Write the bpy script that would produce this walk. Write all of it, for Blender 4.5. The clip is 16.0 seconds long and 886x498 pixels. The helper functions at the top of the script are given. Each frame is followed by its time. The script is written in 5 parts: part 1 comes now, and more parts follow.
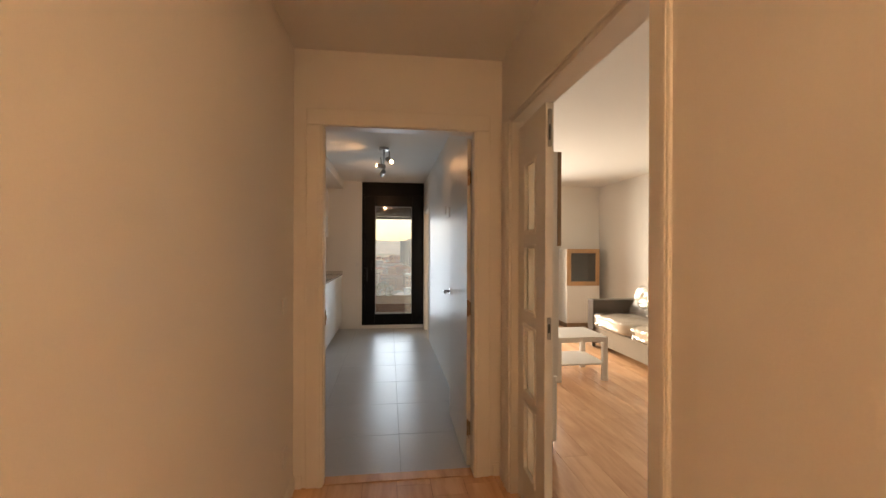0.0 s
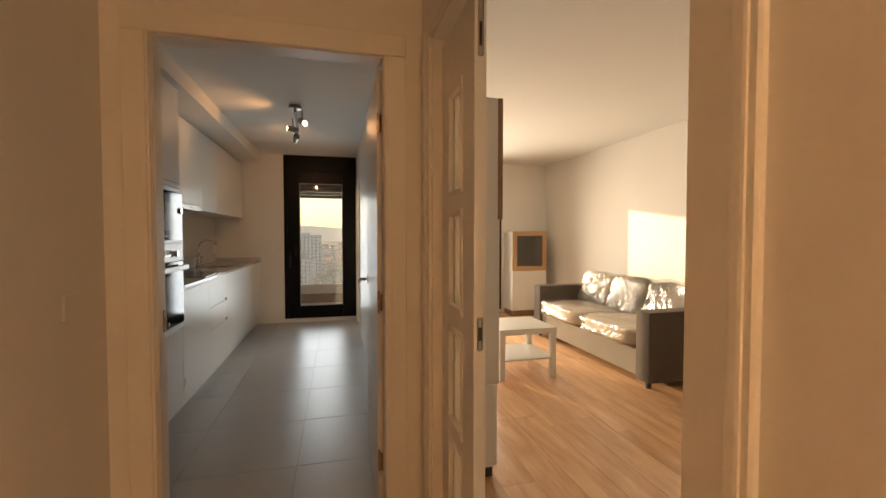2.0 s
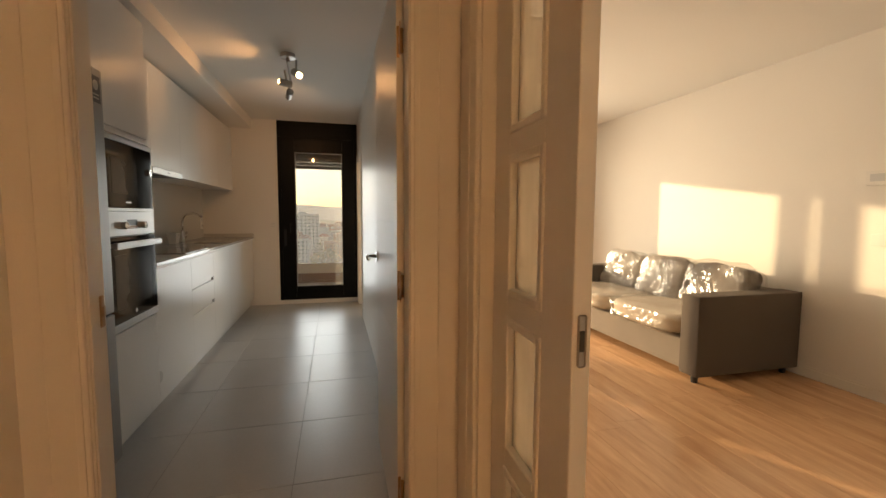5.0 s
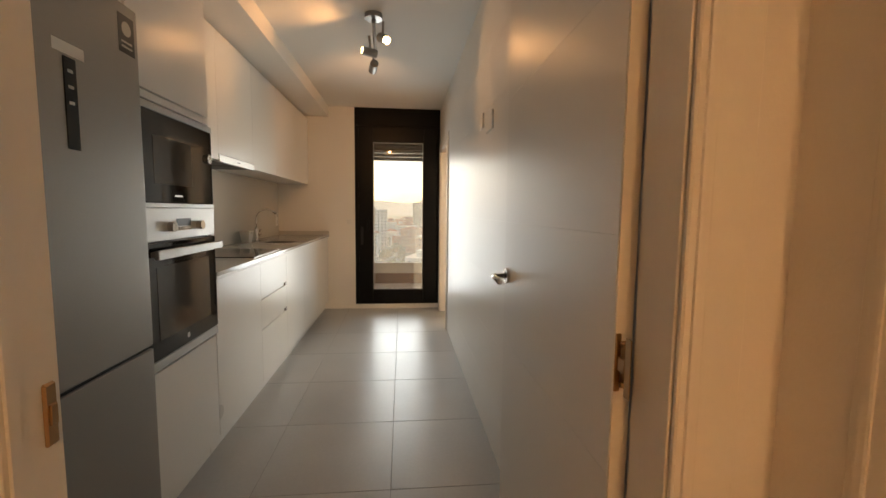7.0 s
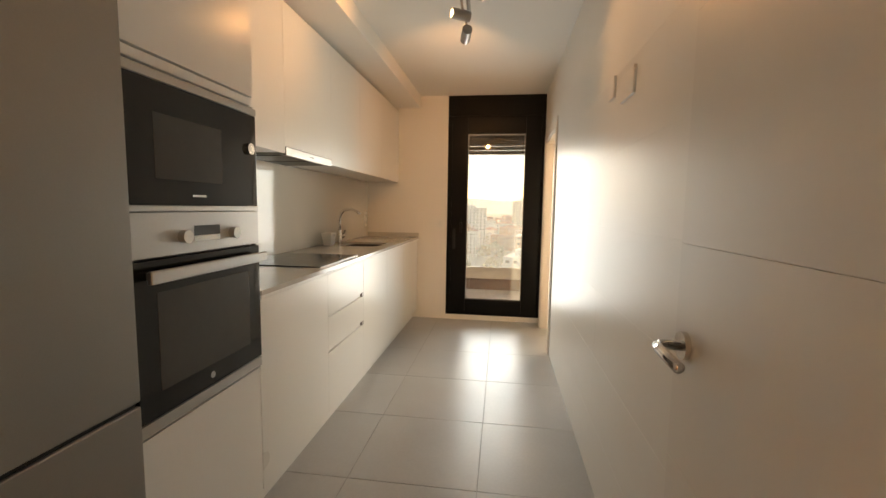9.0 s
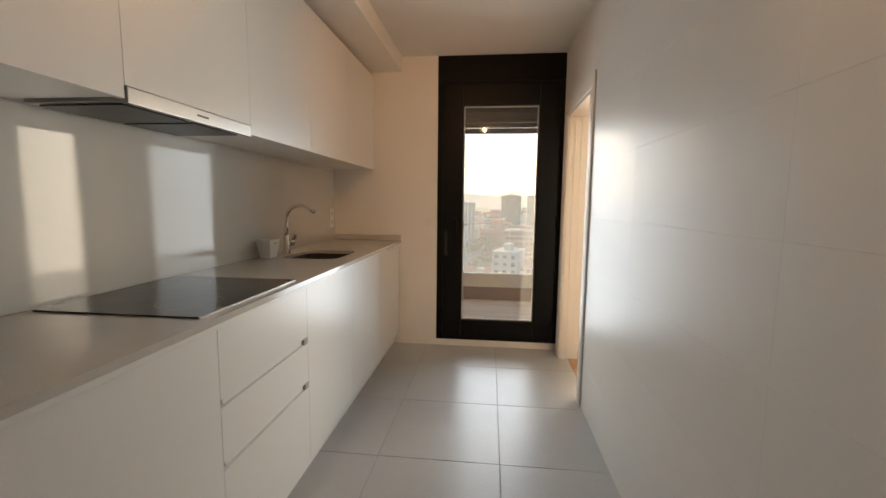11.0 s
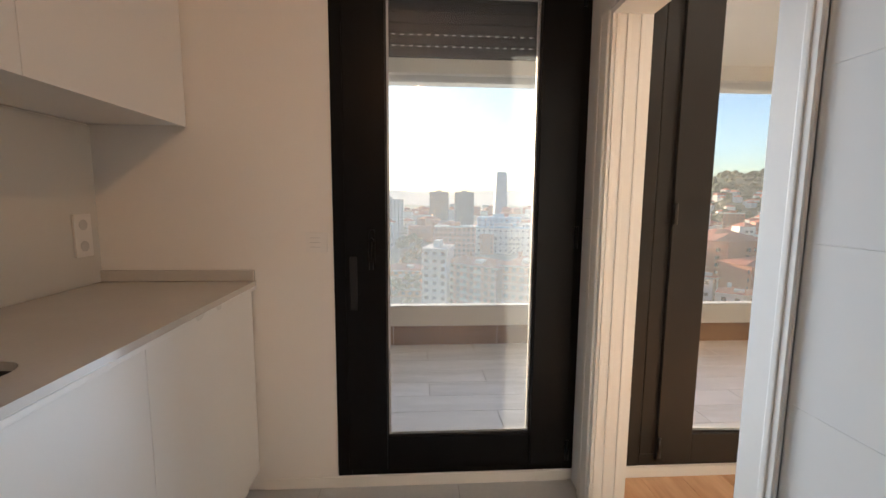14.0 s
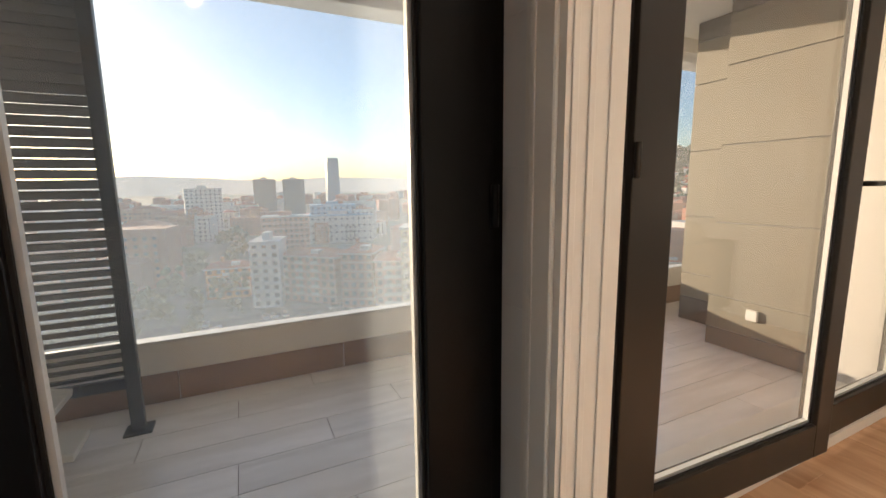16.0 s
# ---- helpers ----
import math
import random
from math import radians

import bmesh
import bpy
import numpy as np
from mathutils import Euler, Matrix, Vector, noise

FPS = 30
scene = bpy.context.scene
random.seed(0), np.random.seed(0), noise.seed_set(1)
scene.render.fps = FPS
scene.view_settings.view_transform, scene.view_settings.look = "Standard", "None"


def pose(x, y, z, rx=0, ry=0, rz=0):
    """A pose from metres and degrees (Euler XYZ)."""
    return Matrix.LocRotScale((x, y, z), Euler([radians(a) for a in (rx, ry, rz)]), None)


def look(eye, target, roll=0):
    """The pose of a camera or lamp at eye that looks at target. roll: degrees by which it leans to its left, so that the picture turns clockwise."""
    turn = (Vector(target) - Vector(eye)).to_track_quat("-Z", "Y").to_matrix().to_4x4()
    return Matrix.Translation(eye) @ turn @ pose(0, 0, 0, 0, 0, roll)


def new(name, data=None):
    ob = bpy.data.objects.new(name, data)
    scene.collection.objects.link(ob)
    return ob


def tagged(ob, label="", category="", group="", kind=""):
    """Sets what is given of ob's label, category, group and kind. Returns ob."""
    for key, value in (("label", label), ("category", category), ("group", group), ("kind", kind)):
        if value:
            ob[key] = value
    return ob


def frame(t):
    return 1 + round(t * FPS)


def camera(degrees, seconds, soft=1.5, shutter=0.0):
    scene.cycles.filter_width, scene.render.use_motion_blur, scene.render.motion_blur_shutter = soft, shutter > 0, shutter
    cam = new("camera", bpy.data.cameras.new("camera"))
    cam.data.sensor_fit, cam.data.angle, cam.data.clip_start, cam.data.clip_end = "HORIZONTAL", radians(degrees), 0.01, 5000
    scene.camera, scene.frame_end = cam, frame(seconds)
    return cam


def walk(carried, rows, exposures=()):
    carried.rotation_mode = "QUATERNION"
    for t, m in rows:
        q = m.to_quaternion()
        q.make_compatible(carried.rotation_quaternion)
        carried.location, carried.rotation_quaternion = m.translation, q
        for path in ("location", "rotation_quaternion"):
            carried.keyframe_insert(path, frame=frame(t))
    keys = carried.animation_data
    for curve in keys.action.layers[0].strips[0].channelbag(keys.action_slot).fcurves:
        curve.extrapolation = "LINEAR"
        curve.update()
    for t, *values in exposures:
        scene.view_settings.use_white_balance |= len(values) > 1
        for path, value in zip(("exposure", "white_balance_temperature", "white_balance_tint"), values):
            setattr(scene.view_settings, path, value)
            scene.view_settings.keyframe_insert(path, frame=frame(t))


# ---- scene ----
cam = camera(93.2, 16.0, 1.5)
PATH = [
    (0, (0.027, 0.059, 1.342), (0.283, 2.043, 1.34), 0.2),
    (0.5, (0.104, 0.232, 1.323), (0.419, 2.207, 1.312), 0.3),
    (1, (0.159, 0.392, 1.312), (0.543, 2.355, 1.286), -0.1),
    (1.5, (0.246, 0.567, 1.294), (0.691, 2.516, 1.251), 0.1),
    (2, (0.329, 0.685, 1.278), (0.819, 2.623, 1.214), 0.0),
    (2.5, (0.347, 0.772, 1.269), (0.858, 2.703, 1.185), 0.1),
    (3, (0.353, 0.833, 1.259), (0.868, 2.763, 1.152), 0.1),
    (3.5, (0.367, 0.897, 1.24), (0.884, 2.825, 1.115), 0.2),
    (6, (0.231, 1.522, 1.213), (0.669, 3.466, 1.039), 0.3),
    (6.5, (0.194, 1.736, 1.23), (0.525, 3.701, 1.052), 0.5),
    (7, (0.149, 1.947, 1.227), (0.345, 3.929, 1.045), 0.6),
    (7.5, (0.153, 2.146, 1.234), (0.19, 4.137, 1.051), 0.9),
    (8, (0.184, 2.312, 1.241), (0.055, 4.299, 1.053), 0.9),
    (8.5, (0.183, 2.418, 1.249), (-0.087, 4.39, 1.058), 0.9),
    (11, (0.027, 3.599, 1.251), (-0.19, 5.575, 1.031), 0.6),
    (11.5, (-0.022, 3.947, 1.27), (-0.165, 5.929, 1.045), 0.6),
    (12, (-0.036, 4.252, 1.257), (-0.117, 6.238, 1.032), 0.5),
    (12.5, (-0.058, 4.552, 1.259), (-0.087, 6.538, 1.03), 0.5),
    (13, (-0.087, 4.837, 1.259), (-0.068, 6.823, 1.029), 0.5),
    (13.5, (-0.093, 5.152, 1.278), (-0.034, 7.137, 1.043), 0.6),
    (14, (-0.075, 5.456, 1.252), (0.044, 7.438, 1.019), 0.4),
    (14.5, (-0.037, 5.741, 1.253), (0.173, 7.715, 1.012), 0.2),
    (15, (-0.035, 5.993, 1.217), (0.323, 7.945, 0.969), -0.1),
    (15.5, (0.001, 6.211, 1.194), (0.572, 8.109, 0.924), -0.3),
    (16, (0.093, 6.394, 1.144), (0.947, 8.178, 0.845), -0.8),
]
walk(cam, [(t, look(eye, target, roll)) for t, eye, target, roll in PATH], [(0.0, 1.38, 6300, 10), (3.5, 1.17, 7300, 10), (6.5, 1.6, 7200, 10), (8.5, 2.28, 7800, 10), (11.0, 1.92, 6600, 10), (12.5, 1.88, 5950, 10), (14.5, 2.0, 5750, 10), (16.0, 1.58, 5800, 10)])

# ---- world, sun, lamps ----
SUN_AZ, SUN_EL = 24.6, 8.1          # degrees left of +y, above the horizon
world = bpy.data.worlds.new("sky")
scene.world = world
world.use_nodes = True
wn = world.node_tree.nodes
sky = wn.new("ShaderNodeTexSky")
sky.sky_type = "NISHITA"
sky.sun_disc = False
sky.sun_elevation = radians(SUN_EL)
sky.sun_rotation = radians(-SUN_AZ)
sky.air_density, sky.dust_density, sky.ozone_density = 1.0, 1.0, 2.5
wn["Background"].inputs["Strength"].default_value = 0.072
world.node_tree.links.new(sky.outputs["Color"], wn["Background"].inputs["Color"])

sun_data = bpy.data.lights.new("sun", "SUN")
sun_data.energy, sun_data.angle, sun_data.color = 3.0, radians(0.6), (1.0, 0.74, 0.45)
sun = new("sun", sun_data)
sun_to = Vector((-math.sin(radians(SUN_AZ)) * math.cos(radians(SUN_EL)), math.cos(radians(SUN_AZ)) * math.cos(radians(SUN_EL)), math.sin(radians(SUN_EL))))
sun.matrix_world = look(sun_to * 60, (0, 0, 0))


def daylight(name, x, y, z, w, h, watts, colour, spread=125):
    """An area lamp added in a window's opening to boost the sky's light."""
    d = bpy.data.lights.new(name, "AREA")
    d.shape, d.size, d.size_y, d.energy, d.color = "RECTANGLE", w, h, watts, colour
    d.spread = radians(spread)
    new(name, d).matrix_world = look((x, y, z), (x, y - 1, z))


daylight("balcony_door_daylight", 0.10, 7.15, 1.03, 0.58, 1.65, 2.5, (0.84, 0.93, 1.0), 104)
daylight("window_daylight", 1.92, 7.08, 1.15, 1.7, 1.8, 29.0, (1.0, 0.86, 0.68))
# Added lamp at an unseen window, to brighten the corridor.
daylight("corridor_fill", 5.1, 7.12, 1.3, 1.1, 1.7, 14.0, (1.0, 0.84, 0.70))


# ---- materials ----
def material(name, colour, rough=0.5, metal=0.0, grain=40.0, vary=0.06, bump=0.02, stain=3.0, coat=0.0, random_tint=0.0, ior=1.45):
    """A surface with variation at a fine and a broad scale."""
    m = bpy.data.materials.new(name)
    m.use_nodes = True
    n, l = m.node_tree.nodes, m.node_tree.links
    b = n["Principled BSDF"]
    co = n.new("ShaderNodeTexCoord")
    fine, broad = n.new("ShaderNodeTexNoise"), n.new("ShaderNodeTexNoise")
    fine.inputs["Scale"].default_value, fine.inputs["Detail"].default_value = grain, 6
    broad.inputs["Scale"].default_value, broad.inputs["Detail"].default_value = stain, 3
    shift, info0 = n.new("ShaderNodeVectorMath"), n.new("ShaderNodeObjectInfo")
    shift.operation = "MULTIPLY_ADD"
    shift.inputs[1].default_value = (37, 19, 53)
    l.new(info0.outputs["Random"], shift.inputs[0])
    l.new(co.outputs["Object"], shift.inputs[2])
    l.new(shift.outputs["Vector"], fine.inputs["Vector"])
    l.new(shift.outputs["Vector"], broad.inputs["Vector"])
    add = n.new("ShaderNodeMath")
    add.operation = "ADD"
    l.new(fine.outputs["Fac"], add.inputs[0])
    l.new(broad.outputs["Fac"], add.inputs[1])
    last = add.outputs[0]
    if random_tint:
        info = n.new("ShaderNodeObjectInfo")
        mul = n.new("ShaderNodeMath")
        mul.operation = "MULTIPLY_ADD"
        mul.inputs[1].default_value = random_tint
        l.new(info.outputs["Random"], mul.inputs[0])
        l.new(last, mul.inputs[2])
        last = mul.outputs[0]
    ramp = n.new("ShaderNodeMapRange")
    ramp.inputs["From Min"].default_value, ramp.inputs["From Max"].default_value = 0.4, 1.6 + random_tint
    ramp.inputs["To Min"].default_value, ramp.inputs["To Max"].default_value = 1 - vary, 1 + vary
    l.new(last, ramp.inputs["Value"])
    mix = n.new("ShaderNodeVectorMath")
    mix.operation = "SCALE"
    mix.inputs[0].default_value = colour
    l.new(ramp.outputs["Result"], mix.inputs["Scale"])
    l.new(mix.outputs["Vector"], b.inputs["Base Color"])
    rr = n.new("ShaderNodeMapRange")
    rr.inputs["From Min"].default_value, rr.inputs["From Max"].default_value = 0.0, 1.0
    rr.inputs["To Min"].default_value, rr.inputs["To Max"].default_value = max(rough - 0.05, 0.02), min(rough + 0.05, 1)
    l.new(broad.outputs["Fac"], rr.inputs["Value"])
    l.new(rr.outputs["Result"], b.inputs["Roughness"])
    b.inputs["Metallic"].default_value = metal
    b.inputs["IOR"].default_value = ior
    b.inputs["Coat Weight"].default_value = coat
    b.inputs["Coat Roughness"].default_value = 0.08
    if bump:
        bn = n.new("ShaderNodeBump")
        bn.inputs["Strength"].default_value, bn.inputs["Distance"].default_value = bump, 0.01
        l.new(fine.outputs["Fac"], bn.inputs["Height"])
        l.new(bn.outputs["Normal"], b.inputs["Normal"])
    return m


def wood(name, light, dark, rough=0.35, along="Y", scale=1.0, tint=0.5):
    """Wood grain along one axis, each plank with its own shade."""
    m = bpy.data.materials.new(name)
    m.use_nodes = True
    n, l = m.node_tree.nodes, m.node_tree.links
    b = n["Principled BSDF"]
    co, mp, info = n.new("ShaderNodeTexCoord"), n.new("ShaderNodeMapping"), n.new("ShaderNodeObjectInfo")
    stretch = {"X": (1.1, 8, 8), "Y": (8, 1.1, 8), "Z": (8, 8, 1.1)}[along]
    mp.inputs["Scale"].default_value = [s * scale for s in stretch]
    off = n.new("ShaderNodeVectorMath")
    off.operation = "SCALE"
    off.inputs[0].default_value = (31, 17, 23)
    l.new(info.outputs["Random"], off.inputs["Scale"])
    l.new(off.outputs["Vector"], mp.inputs["Location"])
    l.new(co.outputs["Object"], mp.inputs["Vector"])
    t1, t2 = n.new("ShaderNodeTexNoise"), n.new("ShaderNodeTexNoise")
    t1.inputs["Scale"].default_value, t1.inputs["Detail"].default_value, t1.inputs["Distortion"].default_value = 1.6, 7, 0.8
    t2.inputs["Scale"].default_value, t2.inputs["Detail"].default_value = 9, 4
    l.new(mp.outputs["Vector"], t1.inputs["Vector"])
    l.new(mp.outputs["Vector"], t2.inputs["Vector"])
    s = n.new("ShaderNodeMath")
    s.operation = "MULTIPLY_ADD"
    s.inputs[1].default_value = 0.35
    l.new(t2.outputs["Fac"], s.inputs[0])
    l.new(t1.outputs["Fac"], s.inputs[2])
    r = n.new("ShaderNodeMath")
    r.operation = "MULTIPLY_ADD"
    r.inputs[1].default_value = tint * 0.3
    l.new(info.outputs["Random"], r.inputs[0])
    l.new(s.outputs[0], r.inputs[2])
    cr = n.new("ShaderNodeValToRGB")
    cr.color_ramp.elements[0].position, cr.color_ramp.elements[0].color = 0.45, (*dark, 1)
    cr.color_ramp.elements[1].position, cr.color_ramp.elements[1].color = 0.9, (*light, 1)
    l.new(r.outputs[0], cr.inputs["Fac"])
    l.new(cr.outputs["Color"], b.inputs["Base Color"])
    b.inputs["Roughness"].default_value = rough
    bn = n.new("ShaderNodeBump")
    bn.inputs["Strength"].default_value, bn.inputs["Distance"].default_value = 0.06, 0.003
    l.new(t2.outputs["Fac"], bn.inputs["Height"])
    l.new(bn.outputs["Normal"], b.inputs["Normal"])
    return m


def glass(name, tint=(1, 1, 1), film_share=0.0, gloss=0.03, haze=(0.74, 0.84, 0.96)):
    """A clear pane: see-through, with a Fresnel gloss and, where asked, a film that scatters light: frosting, or haze
    put into the pane.
    """
    m = bpy.data.materials.new(name)
    m.use_nodes = True
    n, l = m.node_tree.nodes, m.node_tree.links
    n.remove(n["Principled BSDF"])
    out = n["Material Output"]
    clear, shine, lw_, mix = n.new("ShaderNodeBsdfTransparent"), n.new("ShaderNodeBsdfGlossy"), n.new("ShaderNodeLayerWeight"), n.new("ShaderNodeMixShader")
    fr, fr2 = n.new("ShaderNodeMath"), n.new("ShaderNodeMath")
    fr.operation, fr2.operation = "POWER", "MULTIPLY_ADD"
    fr.inputs[1].default_value, fr2.inputs[1].default_value, fr2.inputs[2].default_value = 5.0, 0.7, 0.022
    lw_.inputs["Blend"].default_value = 0.5
    l.new(lw_.outputs["Facing"], fr.inputs[0])
    l.new(fr.outputs[0], fr2.inputs[0])
    clear.inputs["Color"].default_value = (*tint, 1)
    shine.inputs["Roughness"].default_value = gloss
    l.new(fr2.outputs[0], mix.inputs["Fac"])
    l.new(clear.outputs["BSDF"], mix.inputs[1])
    l.new(shine.outputs["BSDF"], mix.inputs[2])
    last = mix.outputs["Shader"]
    if film_share:
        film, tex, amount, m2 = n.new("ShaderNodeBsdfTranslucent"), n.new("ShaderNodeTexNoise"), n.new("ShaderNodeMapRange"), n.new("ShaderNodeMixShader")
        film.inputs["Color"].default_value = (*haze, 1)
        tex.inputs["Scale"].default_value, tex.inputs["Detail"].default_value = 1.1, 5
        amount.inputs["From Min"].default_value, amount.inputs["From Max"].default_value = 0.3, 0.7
        amount.inputs["To Min"].default_value, amount.inputs["To Max"].default_value = film_share * 0.7, film_share * 1.3
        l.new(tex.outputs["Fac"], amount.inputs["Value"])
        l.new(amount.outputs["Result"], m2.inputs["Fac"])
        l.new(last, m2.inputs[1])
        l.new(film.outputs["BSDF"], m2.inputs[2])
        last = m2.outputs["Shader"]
    l.new(last, out.inputs["Surface"])
    return m


def glow(name, colour, strength):
    m = bpy.data.materials.new(name)
    m.use_nodes = True
    b = m.node_tree.nodes["Principled BSDF"]
    b.inputs["Emission Color"].default_value = (*colour, 1)
    b.inputs["Emission Strength"].default_value = strength
    return m


M_WALL = material("wall_paint", (0.80, 0.77, 0.72), 0.55, grain=160, vary=0.025, bump=0.05, stain=1.2)
M_CEIL = material("ceiling_paint", (0.80, 0.79, 0.76), 0.8, grain=120, vary=0.02, bump=0.03, stain=1.0)
M_TRIM = material("white_lacquer", (0.80, 0.77, 0.71), 0.45, grain=90, vary=0.02, bump=0.01, stain=2)
M_DOOR = material("door_lacquer", (0.80, 0.78, 0.73), 0.42, grain=60, vary=0.02, bump=0.01, stain=2)
M_KDOOR = material("satin_door_lacquer", (0.71, 0.70, 0.67), 0.40, grain=8, vary=0.02, bump=0.0, stain=2)
M_CAB = material("matt_white_front", (0.80, 0.79, 0.76), 0.3, grain=150, vary=0.015, bump=0.008, stain=1.5)
# Greyer copy of the white fronts: shade put into carcasses and recesses.
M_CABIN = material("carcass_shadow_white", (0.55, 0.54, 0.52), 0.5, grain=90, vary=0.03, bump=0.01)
M_COUNTER = material("quartz_worktop", (0.56, 0.53, 0.48), 0.12, grain=220, vary=0.07, bump=0.004, stain=6)
M_SPLASH = material("backsplash_slab", (0.66, 0.64, 0.59), 0.06, grain=120, vary=0.02, bump=0.0, stain=2)
M_FLOORTILE = material("grey_porcelain", (0.47, 0.467, 0.462), 0.34, grain=70, vary=0.10, bump=0.0, stain=4, random_tint=0.25)
M_GROUT = material("grey_grout", (0.33, 0.327, 0.32), 0.8, grain=200, vary=0.1, bump=0.05)
M_WALLTILE = material("white_glazed_tile", (0.76, 0.75, 0.72), 0.37, grain=9, vary=0.02, bump=0.0, stain=1.5, random_tint=0.2, ior=1.22)
M_WALLGROUT = material("pale_grout", (0.76, 0.75, 0.72), 0.6, grain=200, vary=0.06, bump=0.03)
M_OAK = wood("oak_laminate", (0.75, 0.465, 0.27), (0.52, 0.29, 0.15), 0.25, "Y", 0.7, 0.4)
M_OAKGAP = material("plank_gap", (0.26, 0.15, 0.08), 0.7, vary=0.1)
M_OAKFRAME = wood("oak_veneer", (0.52, 0.33, 0.17), (0.38, 0.22, 0.10), 0.4, "Z", 2.0)
M_WALNUT = wood("brown_veneer", (0.30, 0.19, 0.10), (0.20, 0.12, 0.06), 0.4, "Z", 2.0)
M_BLACK = material("black_lacquered_aluminium", (0.006, 0.0057, 0.0055), 0.30, metal=0.0, grain=300, vary=0.1, bump=0.01, ior=1.22)
M_BRONZE = material("bronze_lacquered_aluminium", (0.028, 0.025, 0.022), 0.33, grain=300, vary=0.1, bump=0.01, ior=1.32)
M_RUBBER = material("black_gasket", (0.012, 0.012, 0.012), 0.6, vary=0.1)
M_SHUTTER = material("dark_shutter_slat", (0.06, 0.056, 0.052), 0.4, vary=0.1)
M_CHROME = material("chrome", (0.75, 0.74, 0.72), 0.12, metal=1.0, grain=80, vary=0.03, bump=0.0)
M_STEEL = material("brushed_steel", (0.42, 0.405, 0.385), 0.38, metal=1.0, grain=180, vary=0.05, bump=0.01)
M_FRIDGE = material("steel_look_fridge", (0.30, 0.29, 0.275), 0.34, metal=0.7, grain=260, vary=0.05, bump=0.006)
M_BRASS = material("worn_brass", (0.42, 0.27, 0.14), 0.35, metal=1.0, grain=120, vary=0.1, bump=0.01)
M_OVENGLASS = material("black_oven_glass", (0.010, 0.009, 0.008), 0.05, grain=30, vary=0.1, bump=0.0)
M_OVENWIN = material("smoked_oven_window", (0.055, 0.052, 0.048), 0.08, grain=30, vary=0.1, bump=0.0)
M_HOB = material("black_ceramic_hob", (0.018, 0.018, 0.019), 0.06, grain=40, vary=0.1, bump=0.0)
M_SINK = material("sink_steel", (0.075, 0.068, 0.062), 0.4, metal=0.6, grain=180, vary=0.05, bump=0.01)
M_PLASTIC = material("white_plastic", (0.78, 0.76, 0.72), 0.35, vary=0.02, bump=0.005)
M_DARKPL = material("dark_plastic", (0.03, 0.03, 0.03), 0.35, vary=0.05)
M_SOFA = material("charcoal_woven_fabric", (0.115, 0.096, 0.082), 0.9, grain=420, vary=0.18, bump=0.35, stain=5)
# Two lighter copies of the charcoal, with sunlight put into the colour.
M_SOFASUN = material("sunlit_sofa_fabric", (0.42, 0.36, 0.29), 0.9, grain=420, vary=0.1, bump=0.3, stain=5)
M_SOFAHALFSUN = material("half_sunlit_sofa_fabric", (0.20, 0.172, 0.145), 0.9, grain=420, vary=0.15, bump=0.3, stain=5)
M_TABLE = material("white_foil_table", (0.78, 0.76, 0.72), 0.3, vary=0.02, bump=0.005)
M_GLASS = glass("clear_glass")
# The next three panes carry a film standing in for haze and glare outside.
M_HAZY = glass("hazy_door_pane", film_share=0.018)
M_HAZEPANE = glass("hazed_glass", film_share=0.085, haze=(0.70, 0.82, 0.98))
M_FILM = glass("faintly_hazed_glass", film_share=0.035, haze=(0.80, 0.86, 0.92))
M_FROST = glass("door_glass", (1.0, 0.97, 0.90), film_share=0.5, gloss=0.3, haze=(0.95, 0.90, 0.80))
M_DECK = wood("wood_look_porcelain", (0.80, 0.79, 0.79), (0.63, 0.615, 0.61), 0.22, "X", 0.8, 0.6)
M_DECKGAP = material("deck_grout", (0.12, 0.10, 0.09), 0.8)
M_SKIRT = wood("brown_porcelain_skirting", (0.30, 0.19, 0.12), (0.19, 0.11, 0.07), 0.4, "X", 0.8, 0.5)
M_CONC = material("painted_parapet", (0.66, 0.65, 0.62), 0.6, grain=60, vary=0.05, bump=0.06)
M_CLAD = material("beige_facade_panel", (0.25, 0.228, 0.185), 0.55, grain=90, vary=0.06, bump=0.03, random_tint=0.4)
M_CLADDARK = material("grey_plinth_panel", (0.16, 0.15, 0.14), 0.6, grain=90, vary=0.08, bump=0.03)
M_LOUVRE = material("anthracite_steel", (0.045, 0.047, 0.05), 0.4, grain=200, vary=0.1)
M_GREYWHITE = material("grey_white_metal", (0.60, 0.61, 0.61), 0.4, vary=0.04)


# ---- building helpers ----
ORIGIN = {}


def box(x0, y0, z0, x1, y1, z1, bevel=0.0, seg=1, into=None):
    """A box between two corners, with rounded edges, as a bmesh."""
    b = bmesh.new()
    bmesh.ops.create_cube(b, size=1)
    for v in b.verts:
        v.co = Vector(((x0 + x1) / 2 + v.co.x * (x1 - x0), (y0 + y1) / 2 + v.co.y * (y1 - y0), (z0 + z1) / 2 + v.co.z * (z1 - z0)))
    if bevel:
        bmesh.ops.bevel(b, geom=b.edges[:], offset=bevel, segments=seg, affect="EDGES", profile=0.7)
    return merge(into, b)


def merge(into, b):
    if into is None:
        return b
    me = bpy.data.meshes.new("tmp")
    b.to_mesh(me)
    b.free()
    into.from_mesh(me)
    bpy.data.meshes.remove(me)
    return into


def rod(p, q, r, seg=16, r2=None, into=None, caps=True):
    """A round bar from p to q."""
    b = bmesh.new()
    p, q = Vector(p), Vector(q)
    bmesh.ops.create_cone(b, cap_ends=caps, segments=seg, radius1=r, radius2=r if r2 is None else r2, depth=(q - p).length)
    turn = (q - p).to_track_quat("Z", "Y").to_matrix().to_4x4()
    bmesh.ops.transform(b, matrix=Matrix.Translation((p + q) / 2) @ turn, verts=b.verts)
    return merge(into, b)


